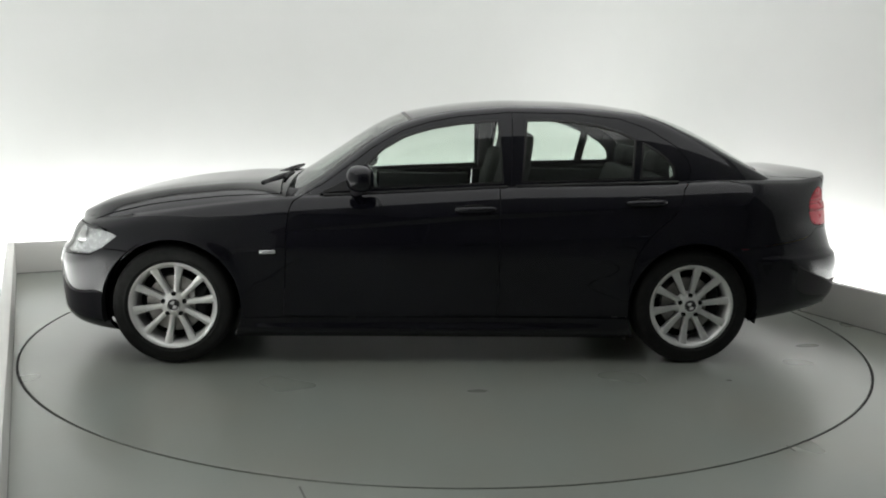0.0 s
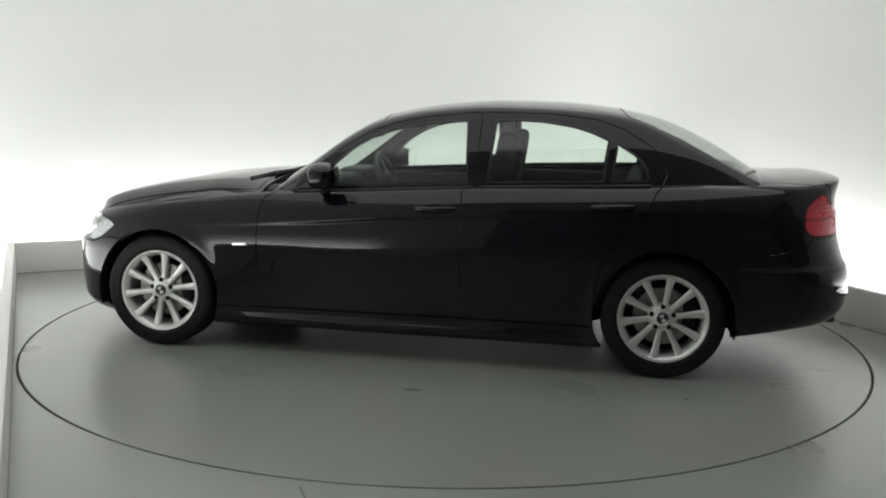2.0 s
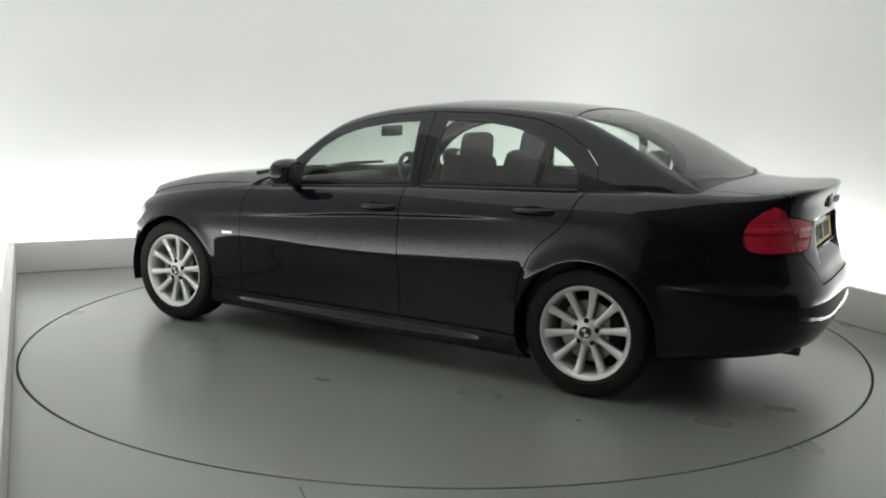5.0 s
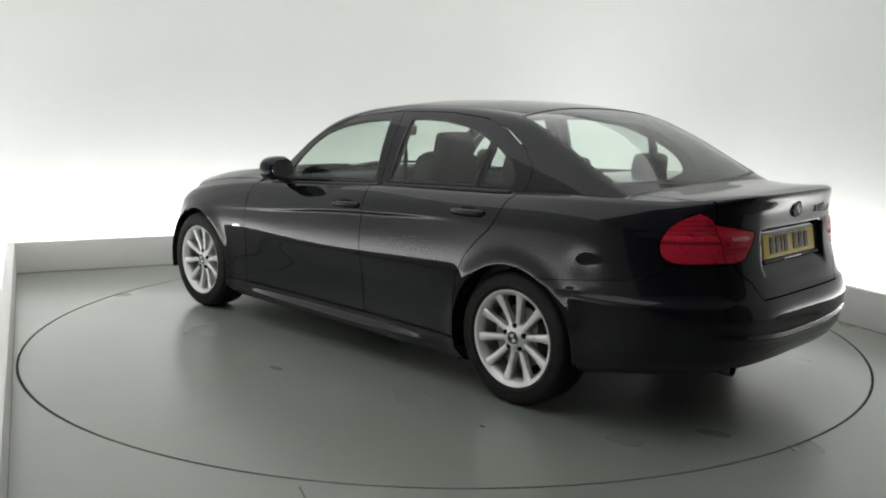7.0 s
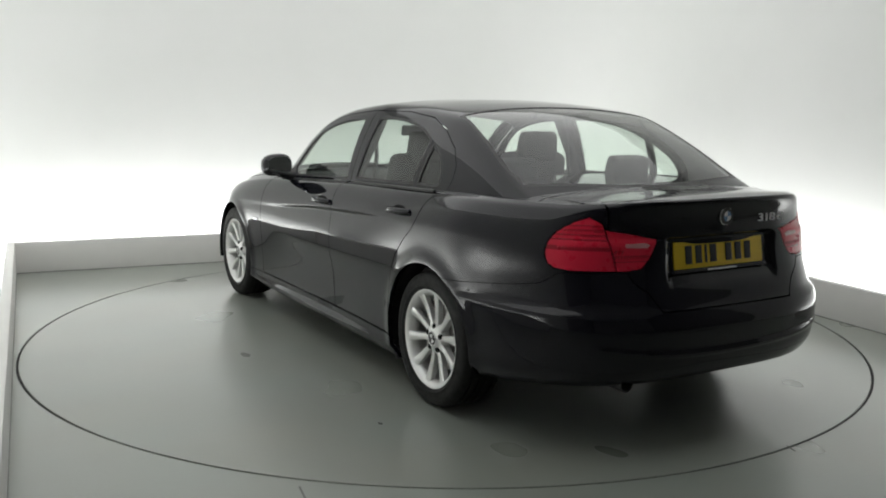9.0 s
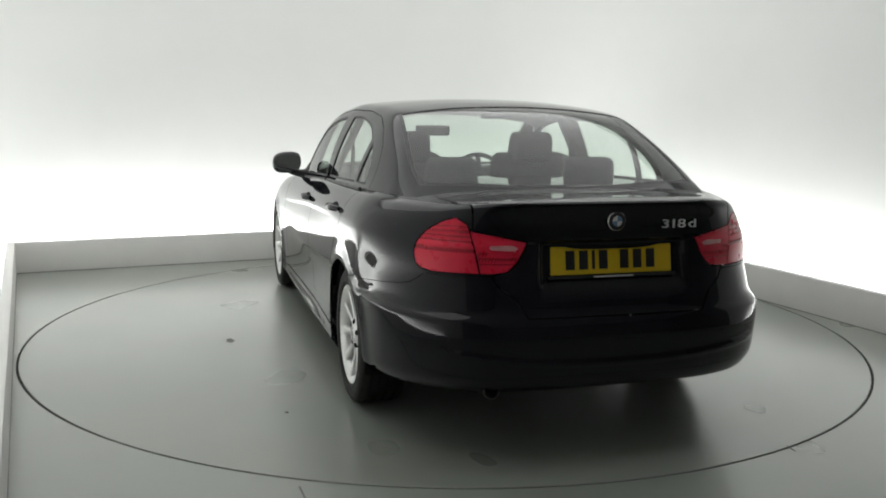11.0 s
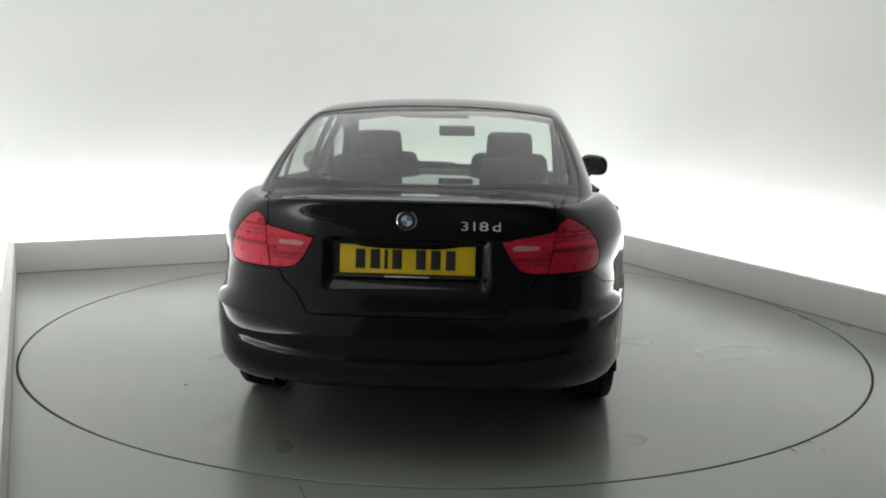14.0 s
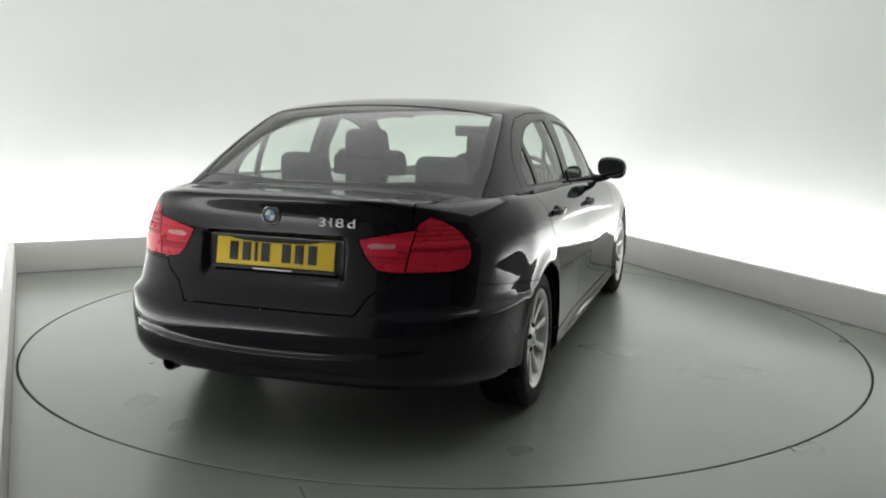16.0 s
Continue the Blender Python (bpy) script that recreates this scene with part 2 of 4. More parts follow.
    for sgn, name in ((-1, "wall_unseen_left"), (1, "wall_unseen_right")):
        ob = tagged(part(name, rbox((0.12, 8.44 + WALL_END, ROOM_H), (sgn * (x1 + 0.06), (WALL_END - 8.44) / 2 - 0.002, ROOM_H / 2), 0), "dark_wall"), "unseen grey side wall added to tone the reflections", "wall", kind="structure")
        ob.matrix_world = ROOM
    ob = tagged(part("ceiling", rbox((2 * x1 + 0.3, 12.6, 0.1), (0, -2.3, ROOM_H + 0.05), 0), "ceiling"), "matt pale grey studio ceiling", "ceiling", kind="structure")
    ob.matrix_world = ROOM


R_TABLE = 2.457


def make_turntable():
    prof = [(0.0, -0.05), (R_TABLE - 0.0145, -0.05), (R_TABLE - 0.0135, -0.002), (R_TABLE - 0.0160, 0.0), (0.0, 0.0)]
    top = new("turntable")
    tagged(top, "round grey painted turntable flush with the floor", "turntable")
    bm = lathe(prof, 160, "Z")
    bmesh.ops.remove_doubles(bm, verts=bm.verts, dist=1e-5)
    part("disc", bm, "table", top)
    # black ring added in the rim gap to draw its shade
    part("gap_ring", lathe([(R_TABLE - 0.0130, -0.03), (R_TABLE - 0.0130, -0.005), (R_TABLE - 0.002, -0.005), (R_TABLE - 0.002, -0.03)], 160, "Z", closed=True), "rubber", top, "dark ring standing in for the shaded rim gap")
    for x, y, r, k, mat in ((-1.39, 1.169, 0.010, 1.6, "ink"), (-0.08, 1.33, 0.026, 2.0, "stain")):
        bm = bmesh.new()
        vs = [bm.verts.new((x + k * r * (0.75 + 0.35 * random.random()) * math.cos(a), y + r * (0.75 + 0.35 * random.random()) * math.sin(a), 0.0012)) for a in np.linspace(0, 2 * math.pi, 14, endpoint=False)]
        bm.faces.new(vs)
        part("scuff_mark", bm, mat, top, "small dark scuff on the paint")
    return top
# ---------------------------------------------------------------- the saloon: surfaces
# Car space: x forward from the middle of the wheelbase, y to the car's left, z up from the ground.


def curve(x, *knots):
    """Smooth curve through (x, value) knots, monotone between them."""
    k = np.array(sorted(knots), float)
    xs, ys = k[:, 0], k[:, 1]
    d = np.diff(ys) / np.diff(xs)
    m = np.concatenate([[d[0]], np.where(d[1:] * d[:-1] > 0, 2 * d[1:] * d[:-1] / np.where(abs(d[1:] + d[:-1]) < 1e-9, 1, d[1:] + d[:-1]), 0), [d[-1]]])
    x = np.clip(np.asarray(x, float), xs[0], xs[-1])
    i = np.clip(np.searchsorted(xs, x) - 1, 0, len(xs) - 2)
    h = xs[i + 1] - xs[i]
    t = (x - xs[i]) / h
    return (ys[i] * (1 + 2 * t) * (1 - t) ** 2 + m[i] * h * t * (1 - t) ** 2 + ys[i + 1] * t * t * (3 - 2 * t) + m[i + 1] * h * t * t * (t - 1))


def step(a, b, x):
    t = np.clip((x - a) / (b - a), 0, 1)
    return t * t * (3 - 2 * t)


def z_belt(x):
    return curve(x, (2.1, 0.69), (1.85, 0.735), (1.5, 0.80), (1.0, 0.868), (0.77, 0.888), (0.4, 0.908), (-0.12, 0.937), (-0.45, 0.955),
                 (-1.2, 0.982), (-1.6, 0.995), (-2.0, 0.992), (-2.26, 1.018))


def z_crease(x):
    return curve(x, (2.1, 0.60), (1.7, 0.655), (1.2, 0.70), (0.9, 0.719), (0.46, 0.747), (-0.13, 0.796), (-0.42, 0.812), (-1.0, 0.841), (-1.9, 0.863), (-2.26, 0.87))


def z_low(x):
    return curve(x, (2.1, 0.53), (0.9, 0.585), (0.0, 0.56), (-1.0, 0.57), (-1.8, 0.585), (-2.3, 0.575))


def z_bottom(x):
    return curve(x, (2.1, -0.005), (1.75, -0.025), (1.0, -0.042), (-1.0, -0.042), (-1.5, 0.02), (-1.77, 0.06), (-2.14, 0.105), (-2.35, 0.115))


# each level of the side: height over x, half width at the front wheel, the middle and the rear wheel, nose and tail
LEVELS = (
    (lambda x: 0.170 + z_bottom(x), 0.77, 0.79, 0.81, 2.04, -2.26),
    (lambda x: 0.190 + z_bottom(x), 0.830, 0.845, 0.852, 2.085, -2.305),
    (lambda x: 0.232 + z_bottom(x), 0.870, 0.881, 0.880, 2.11, -2.332),
    (lambda x: 0.262 + z_bottom(x), 0.868, 0.862, 0.888, 2.12, -2.344),
    (lambda x: 0.38 + 0.35 * z_bottom(x), 0.876, 0.868, 0.892, 2.13, -2.35),
    (lambda x: 0.49 + 0.2 * z_bottom(x), 0.884, 0.878, 0.895, 2.13, -2.358),
    (z_low, 0.892, 0.897, 0.900, 2.12, -2.340),
    (lambda x: z_low(x) + 0.035, 0.894, 0.900, 0.902, 2.11, -2.320),
    (lambda x: 0.45 * z_low(x) + 0.55 * z_crease(x), 0.893, 0.898, 0.901, 2.095, -2.280),
    (lambda x: z_crease(x) - 0.016, 0.888, 0.884, 0.8965, 2.08, -2.268),
    (z_crease, 0.887, 0.890, 0.894, 2.07, -2.26),
    (lambda x: z_crease(x) + 0.018, 0.884, 0.887, 0.890, 2.062, -2.26),
    (lambda x: 0.5 * z_crease(x) + 0.5 * z_belt(x), 0.868, 0.868, 0.868, 2.05, -2.266),
    (lambda x: z_belt(x) - 0.020, 0.830, 0.836, 0.826, 2.035, -2.283),
    (z_belt, 0.795, 0.806, 0.785, 2.01, -2.286),
)
X_F, X_R, N_F, N_R = 1.0, -1.2, 3.2, 3.8
WHEELS = (1.38, -1.38)
WHEEL_Z, ARCH_R = 0.314, 0.354
TAIL_OUT = 0.022          # how far the tail is drawn out behind the wheels


def hermite(rows, sub):
    """Fills in sub steps between rows of points, along the first axis."""
    rows = np.asarray(rows)
    tan = np.gradient(rows, axis=0)
    # keep the tangents from overshooting on short steps
    d = np.linalg.norm(np.diff(rows, axis=0), axis=-1, keepdims=True)
    lim = np.minimum(np.concatenate([d[:1], d]), np.concatenate([d, d[-1:]]))
    ln = np.linalg.norm(tan, axis=-1, keepdims=True)
    tan = tan * np.minimum(1, 1.25 * lim / np.maximum(ln, 1e-9))
    out = []
    for i in range(len(rows) - 1):
        for t in np.arange(sub[i]) / sub[i]:
            out.append(rows[i] * (1 + 2 * t) * (1 - t) ** 2 + tan[i] * t * (1 - t) ** 2 + rows[i + 1] * t * t * (3 - 2 * t) + tan[i + 1] * t * t * (t - 1))
    out.append(rows[-1])
    return np.array(out)


def plan_stations():
    """Parameters round half the car, from the nose to the tail, at even steps of about 13 mm."""
    a = np.linspace(0, math.pi / 2, 3000)

    def even(x0, ext, n, step_len):
        x = ext * np.cos(a) ** (2 / n)
        y = 0.89 * np.sin(a) ** (2 / n)
        s = np.concatenate([[0], np.cumsum(np.hypot(np.diff(x), np.diff(y)))])
        return np.interp(np.linspace(0, s[-1], int(s[-1] / step_len)), s, a)
    return even(X_F, 1.12, N_F, 0.013), np.linspace(X_F, X_R, 168)[1:-1], even(X_R, 1.1, N_R, 0.013)[::-1]


ST_F, ST_M, ST_R = plan_stations()


def plan_line(zf, bf, bm_, br, xf, xr):
    n = N_F
    xa = X_F + (xf - X_F) * np.cos(ST_F) ** (2 / n)
    ya = bf * np.sin(ST_F) ** (2 / n)
    yb = curve(ST_M, (X_F + 1e-3, bf), (-0.2, bm_), (X_R - 1e-3, br))
    n = N_R
    xc = X_R + (xr - X_R) * np.cos(ST_R) ** (2 / n)
    yc = br * np.sin(ST_R) ** (2 / n)
    x, y = np.concatenate([xa, ST_M, xc]), np.concatenate([ya, yb, yc])
    return np.stack([x, np.maximum(y, 0), zf(x)], -1)


def side_surface():
    rows = hermite([plan_line(*lv) for lv in LEVELS], [3, 3, 2, 7, 7, 6, 4, 6, 6, 2, 2, 4, 4, 4])
    x, y, z = rows[..., 0], rows[..., 1], rows[..., 2]
    # flared wheel arches
    for xw in WHEELS:
        r = np.hypot(x - xw, z - WHEEL_Z)
        y += 0.011 * np.exp(-((r - ARCH_R) / 0.045) ** 2) * (y > 0.6) * (z > 0.2)
    # the shelf of the rear bumper stands out to the side too
    k = step(-1.70, -1.95, x) * step(0.625, 0.585, z) * step(0.3, 0.7, y)
    y += 0.010 * k
    # the tail narrows in plan, more so towards the boot lid
    y *= 1 - step(-1.55, -2.2, x) * curve(z, (0.0, 0.020), (0.55, 0.022), (0.75, 0.045), (0.95, 0.095), (1.1, 0.10))
    # recess round the number plate
    k = step(0.315, 0.295, y) * step(0.682, 0.700, z) * step(0.872, 0.858, z) * (x < -2.0)
    x += 0.028 * k
    # two long ridges low on the rear bumper
    k = (x < -1.9) * step(0.0, 1.0, step(-1.9, -2.1, x))
    zl = 0.405 + 0.05 * np.clip(y / 0.7, 0, 1) ** 2
    x -= 0.010 * k * step(0.74, 0.60, y) * np.exp(-((z - zl) / 0.013) ** 2)
    # the wing is drawn in a little over the bumper
    y -= 0.016 * step(-1.62, -1.80, x) * step(0.572, 0.598, z) * step(0.84, 0.68, z) * step(0.4, 0.6, y)
    return rows


def z_deck(x, y):
    edge = z_belt(x)
    mid = curve(x, (2.02, 0.725), (1.95, 0.775), (1.79, 0.845), (1.61, 0.886), (1.44, 0.916), (1.26, 0.936), (1.09, 0.950), (0.8, 0.955), (0.0, 0.97),
                (-1.5, 1.04), (-1.8, 1.040), (-2.0, 1.026), (-2.2, 1.029), (-2.28, 1.022))
    half = curve(x, (2.02, 0.55), (1.8, 0.72), (1.0, 0.795), (-0.2, 0.806), (-1.2, 0.785), (-2.0, 0.70), (-2.27, 0.6))
    k = np.clip(np.abs(y) / half, 0, 1.05)
    ridge = 0.004 * np.exp(-((np.abs(y) - 0.56) / 0.06) ** 2) * step(0.8, 1.2, x) * step(2.0, 1.7, x)
    return mid - 0.006 * step(0.8, 1.1, x) - (mid - edge) * k ** (2.8 + 2.6 * step(0.7, 1.1, x)) + ridge


def deck_surface(top_row):
    """Bonnet and boot lid: from the top of the side inwards to the middle of the car."""
    ws = np.concatenate([np.linspace(1, 0.9, 6), np.linspace(0.9, 0, 42)[1:]])
    out = []
    for w in ws:
        p = top_row.copy()
        p[:, 1] *= w
        z = z_deck(p[:, 0], p[:, 1])
        p[:, 2] = z if w < 0.9 else top_row[:, 2] + (z - top_row[:, 2]) * step(1.0, 0.9, w)
        out.append(p)
    return np.array(out)


def y_rail(x):
    return curve(x, (1.05, 0.76), (0.774, 0.738), (0.494, 0.712), (0.187, 0.672), (-0.12, 0.645), (-0.45, 0.627), (-1.0, 0.610), (-1.17, 0.612), (-1.4, 0.64),
                 (-1.67, 0.672), (-2.0, 0.655))


def z_rail(x):
    return curve(x, (1.05, 0.74), (0.9, 0.80), (0.774, 0.876), (0.618, 0.972), (0.494, 1.066), (0.34, 1.180), (0.187, 1.264), (0.034, 1.312), (-0.12, 1.340),
                 (-0.45, 1.366), (-0.75, 1.362), (-1.0, 1.346), (-1.17, 1.322), (-1.4, 1.228), (-1.67, 1.085), (-1.85, 1.000), (-2.05, 0.90))


def z_top(x):
    return curve(x, (1.05, 0.79), (0.93, 0.872), (0.795, 0.958), (0.531, 1.132), (0.335, 1.257), (0.205, 1.318), (0.04, 1.356), (-0.12, 1.382), (-0.28, 1.397),
                 (-0.445, 1.407), (-0.7, 1.406), (-0.93, 1.394), (-1.1, 1.374), (-1.26, 1.345), (-1.43, 1.292), (-1.6, 1.214), (-1.77, 1.116), (-1.9, 1.028), (-2.05, 0.92))


def cabin_surface():
    xs = np.arange(1.04, -2.02, -0.013)
    v = np.linspace(0, 1, 30)
    yb = curve(xs, (1.05, 0.795), (-0.2, 0.804), (-1.2, 0.783), (-1.6, 0.752), (-1.85, 0.70), (-2.0, 0.66))
    zb, yr, zr, zt = z_belt(xs) - 0.012, y_rail(xs), z_rail(xs), z_top(xs)
    zr = np.maximum(zr, zb - 0.02)
    zt = np.maximum(zt, zr + 0.004)
    side = [np.stack([xs, yb + (yr - yb) * t + 0.022 * 4 * t * (1 - t) * np.clip((zr - zb) / 0.35, 0, 1), zb + (zr - zb) * t], -1) for t in v]
    w = np.linspace(1, 0, 46)[1:]
    top = [np.stack([xs, yr * t, zr + (zt - zr) * (1 - t ** 2.3)], -1) for t in w]
    rows = np.array(side + top)
    for _ in range(14):      # round the roof rail
        mid = rows.copy()
        mid[1:-1] = 0.25 * rows[:-2] + 0.5 * rows[1:-1] + 0.25 * rows[2:]
        k = np.exp(-((np.arange(len(rows)) - 29) / 5.0) ** 2)[:, None, None]
        rows = rows + (mid - rows) * k
    return rows


# ---------------------------------------------------------------- the saloon: cutting surfaces into panels


def grid_mesh(rows):
    """Vertices, normals and triangles of a grid of points."""
    n, m = rows.shape[:2]
    du, dv = np.gradient(rows, axis=1), np.gradient(rows, axis=0)
    nn = np.cross(du, dv)
    ln = np.linalg.norm(nn, axis=-1, keepdims=True)
    nn = nn / np.maximum(ln, 1e-9)
    i = np.arange(n * m).reshape(n, m)
    a, b, c, d = i[:-1, :-1].ravel(), i[:-1, 1:].ravel(), i[1:, 1:].ravel(), i[1:, :-1].ravel()
    return rows.reshape(-1, 3), nn.reshape(-1, 3), np.concatenate([np.stack([a, b, c], 1), np.stack([a, c, d], 1)])


def cut(mesh, f):
    """Splits the triangles along f = 0, so that every one lies on one side."""
    V, N, F = mesh
    s = f(V)
    s = np.where(np.abs(s) < 2e-5, 2e-5, s)
    pos = s[F] > 0
    cnt = pos.sum(1)
    mixed = (cnt == 1) | (cnt == 2)
    if not mixed.any():
        return mesh
    made, newV, newN, newF = {}, [], [], []
    base = len(V)

    def mid(i, j):
        key = (min(i, j), max(i, j))
        if key not in made:
            t = s[key[0]] / (s[key[0]] - s[key[1]])
            made[key] = base + len(newV)
            newV.append(V[key[0]] * (1 - t) + V[key[1]] * t)
            q = N[key[0]] * (1 - t) + N[key[1]] * t
            newN.append(q / max(np.linalg.norm(q), 1e-9))
        return made[key]
    for tri, p in zip(F[mixed].tolist(), pos[mixed].tolist()):
        lone = p.index(True) if sum(p) == 1 else p.index(False)
        a, b, c = tri[lone], tri[(lone + 1) % 3], tri[(lone + 2) % 3]
        ab, ac = mid(a, b), mid(a, c)
        newF += [(a, ab, ac), (ab, b, c), (ab, c, ac)]
    return np.concatenate([V, newV]), np.concatenate([N, newN]), np.concatenate([F[~mixed], np.array(newF)])


def polygon(points):
    """Signed distance to a closed outline, below zero inside."""
    P = np.array(points, float)
    Q = np.roll(P, -1, 0)

    def f(u, w):
        X = np.stack([u, w], -1)[:, None]
        e = Q - P
        t = np.clip(((X - P) * e).sum(-1) / np.maximum((e * e).sum(-1), 1e-12), 0, 1)
        d = np.sqrt((((X - P) - t[..., None] * e) ** 2).sum(-1)).min(1)
        a = (P[:, 1] <= X[..., 1]) & (Q[:, 1] > X[..., 1])
        b = (P[:, 1] > X[..., 1]) & (Q[:, 1] <= X[..., 1])
        cr = e[:, 0] * (X[..., 1] - P[:, 1]) - e[:, 1] * (X[..., 0] - P[:, 0])
        wind = (a & (cr > 0)).sum(1) - (b & (cr < 0)).sum(1)
        return np.where(wind != 0, -d, d)
    return f


def in_side(poly):
    f = polygon(poly)
    return lambda V: f(V[:, 0], V[:, 2])


def in_rear(poly):
    f = polygon(poly)
    return lambda V: np.where(V[:, 0] < -1.2, f(V[:, 1], V[:, 2]), 1.0)


def both(*fs):
    return lambda V: np.max([f(V) for f in fs], axis=0)


def split(mesh, f, gap=0.0025):
    """Inside and outside of f, with a shut line of twice the gap between."""
    if gap:
        mesh = cut(cut(mesh, lambda V: f(V) + gap), lambda V: f(V) - gap)
    else:
        mesh = cut(mesh, f)
    V, N, F = mesh
    c = f(V[F].mean(1))
    return (V, N, F[c < -gap]), (V, N, F[c > gap])


def join(*meshes):
    Vs, Ns, Fs, k = [], [], [], 0
    for V, N, F in meshes:
        Vs.append(V), Ns.append(N), Fs.append(F + k)
        k += len(V)
    return np.concatenate(Vs), np.concatenate(Ns), np.concatenate(Fs)


def mirrored(mesh):
    V, N, F = mesh
    k = np.array([1, -1, 1])
    return V * k, N * k, F[:, ::-1]


def tidy(mesh):
    V, N, F = mesh
    used, inv = np.unique(F, return_inverse=True)
    F = inv.reshape(-1, 3)
    V, N = V[used], N[used]
    key, first, inv = np.unique(np.round(V, 5), axis=0, return_index=True, return_inverse=True)
    F = inv.reshape(-1)[F]
    ok = (F[:, 0] != F[:, 1]) & (F[:, 1] != F[:, 2]) & (F[:, 2] != F[:, 0])
    return V[first], N[first], F[ok]


def panel(name, mesh, material, parent, label="", lip=0.012, sink=0.0):
    """A panel with the surface's own normals and an inward lip all round its edge."""
    V, N, F = tidy(mesh)
    V = V - np.stack([TAIL_OUT * step(-1.85, -2.15, V[:, 0]), 0 * V[:, 0], 0 * V[:, 0]], -1)
    if sink:
        V = V - N * sink
    faces, verts = F, V
    smooth = np.ones(len(F), bool)
    norms = N
    if lip:
        e = np.concatenate([F[:, [0, 1]], F[:, [1, 2]], F[:, [2, 0]]])
        key = np.sort(e, 1)
        _, idx, cnt = np.unique(key, axis=0, return_index=True, return_counts=True)
        rim = e[idx[cnt == 1]]
        rim = rim[~((np.abs(V[rim[:, 0], 1]) < 1e-4) & (np.abs(V[rim[:, 1], 1]) < 1e-4))]
        k, n = len(rim), len(V)
        a, b = V[rim[:, 0]], V[rim[:, 1]]
        na, nb = N[rim[:, 0]], N[rim[:, 1]]
        verts = np.concatenate([V, a, b, b - nb * lip, a - na * lip])
        i = np.arange(k)
        faces = np.concatenate([F, np.stack([n + k + i, n + i, n + 3 * k + i], 1), np.stack([n + k + i, n + 3 * k + i, n + 2 * k + i], 1)])
        out = np.cross(b - a, -na)
        out = -out / np.maximum(np.linalg.norm(out, axis=1, keepdims=True), 1e-9)
        norms = np.concatenate([N, out, out, out, out])
    me = bpy.data.meshes.new(name)
    me.from_pydata(verts.tolist(), [], faces.tolist())
    me.polygons.foreach_set("use_smooth", [True] * len(me.polygons))
    me.normals_split_custom_set_from_vertices(norms.tolist())
    return part(name, me, material, parent, label)


def largest(mesh):
    """The largest connected piece, without stray slivers."""
    V, N, F = tidy(mesh)
    if not len(F):
        return V, N, F
    own = np.arange(len(V))
    while True:
        low = own[F].min(1)
        nxt = own.copy()
        for c in range(3):
            np.minimum.at(nxt, F[:, c], low)
        if (nxt == own).all():
            break
        own = nxt
    who, cnt = np.unique(own[F[:, 0]], return_counts=True)
    return V, N, F[own[F[:, 0]] == who[cnt.argmax()]]


def outside_arches(V):
    d = [np.hypot(V[:, 0] - xw, V[:, 2] - WHEEL_Z) - ARCH_R for xw in WHEELS]
    return np.minimum(*d)


DLO_F = ((0.505, 0.922), (0.43, 1.008), (0.367, 1.078), (0.291, 1.145), (0.184, 1.208), (0.10, 1.237), (0.033, 1.256), (-0.119, 1.283), (-0.271, 1.297), (-0.335, 1.300), (-0.352, 0.966), (0.0, 0.949), (0.3, 0.933))
DLO_R = ((-0.445, 0.972), (-0.478, 1.305), (-0.60, 1.308), (-0.726, 1.303), (-0.879, 1.281), (-0.97, 1.257), (-1.034, 1.231), (-1.082, 1.208), (-1.052, 0.993))
DLO_Q = ((-1.085, 0.995), (-1.115, 1.196), (-1.158, 1.172), (-1.21, 1.140), (-1.25, 1.105), (-1.276, 1.065), (-1.284, 1.03), (-1.275, 1.006), (-1.255, 0.999))
DOOR_F = ((0.808, 0.262), (0.790, 0.60), (0.787, 0.73), (0.772, 0.83), (0.755, 0.868), (0.60, 0.955), (0.49, 1.035), (0.34, 1.146), (0.187, 1.234), (0.034, 1.284), (-0.12, 1.313), (-0.38, 1.338), (-0.405, 1.338), (-0.392, 0.955), (-0.328, 0.945), (-0.328, 0.262))
DOOR_R = ((-0.328, 0.262), (-0.328, 0.945), (-0.392, 0.955), (-0.405, 1.338), (-0.75, 1.337), (-1.0, 1.312), (-1.15, 1.262), (-1.29, 1.178), (-1.36, 1.10), (-1.372, 1.04), (-1.35, 0.985), (-1.315, 0.95), (-1.285, 0.86), (-1.25, 0.812), (-1.17, 0.745), (-1.10, 0.67), (-1.05, 0.57), (-1.028, 0.45), (-1.028, 0.262))
TAIL_REAR = ((0.360, 0.868), (0.385, 0.815), (0.408, 0.782), (0.440, 0.754), (0.50, 0.746), (1.0, 0.745), (1.0, 0.892), (0.76, 0.896), (0.738, 0.909), (0.712, 0.926), (0.68, 0.940), (0.645, 0.952), (0.612, 0.955), (0.575, 0.93), (0.560, 0.905), (0.48, 0.892))
TAIL_SIDE = ((-2.075, 0.915), (-2.055, 0.893), (-2.043, 0.865), (-2.038, 0.833), (-2.041, 0.800), (-2.052, 0.772), (-2.075, 0.753), (-2.12, 0.745), (-3.0, 0.745), (-3.0, 1.05), (-2.16, 0.965), (-2.10, 0.937))
HEAD_SIDE = ((1.676, 0.672), (1.76, 0.608), (1.85, 0.568), (2.0, 0.555), (2.4, 0.56), (2.4, 0.72), (1.90, 0.712), (1.80, 0.713), (1.73, 0.700))


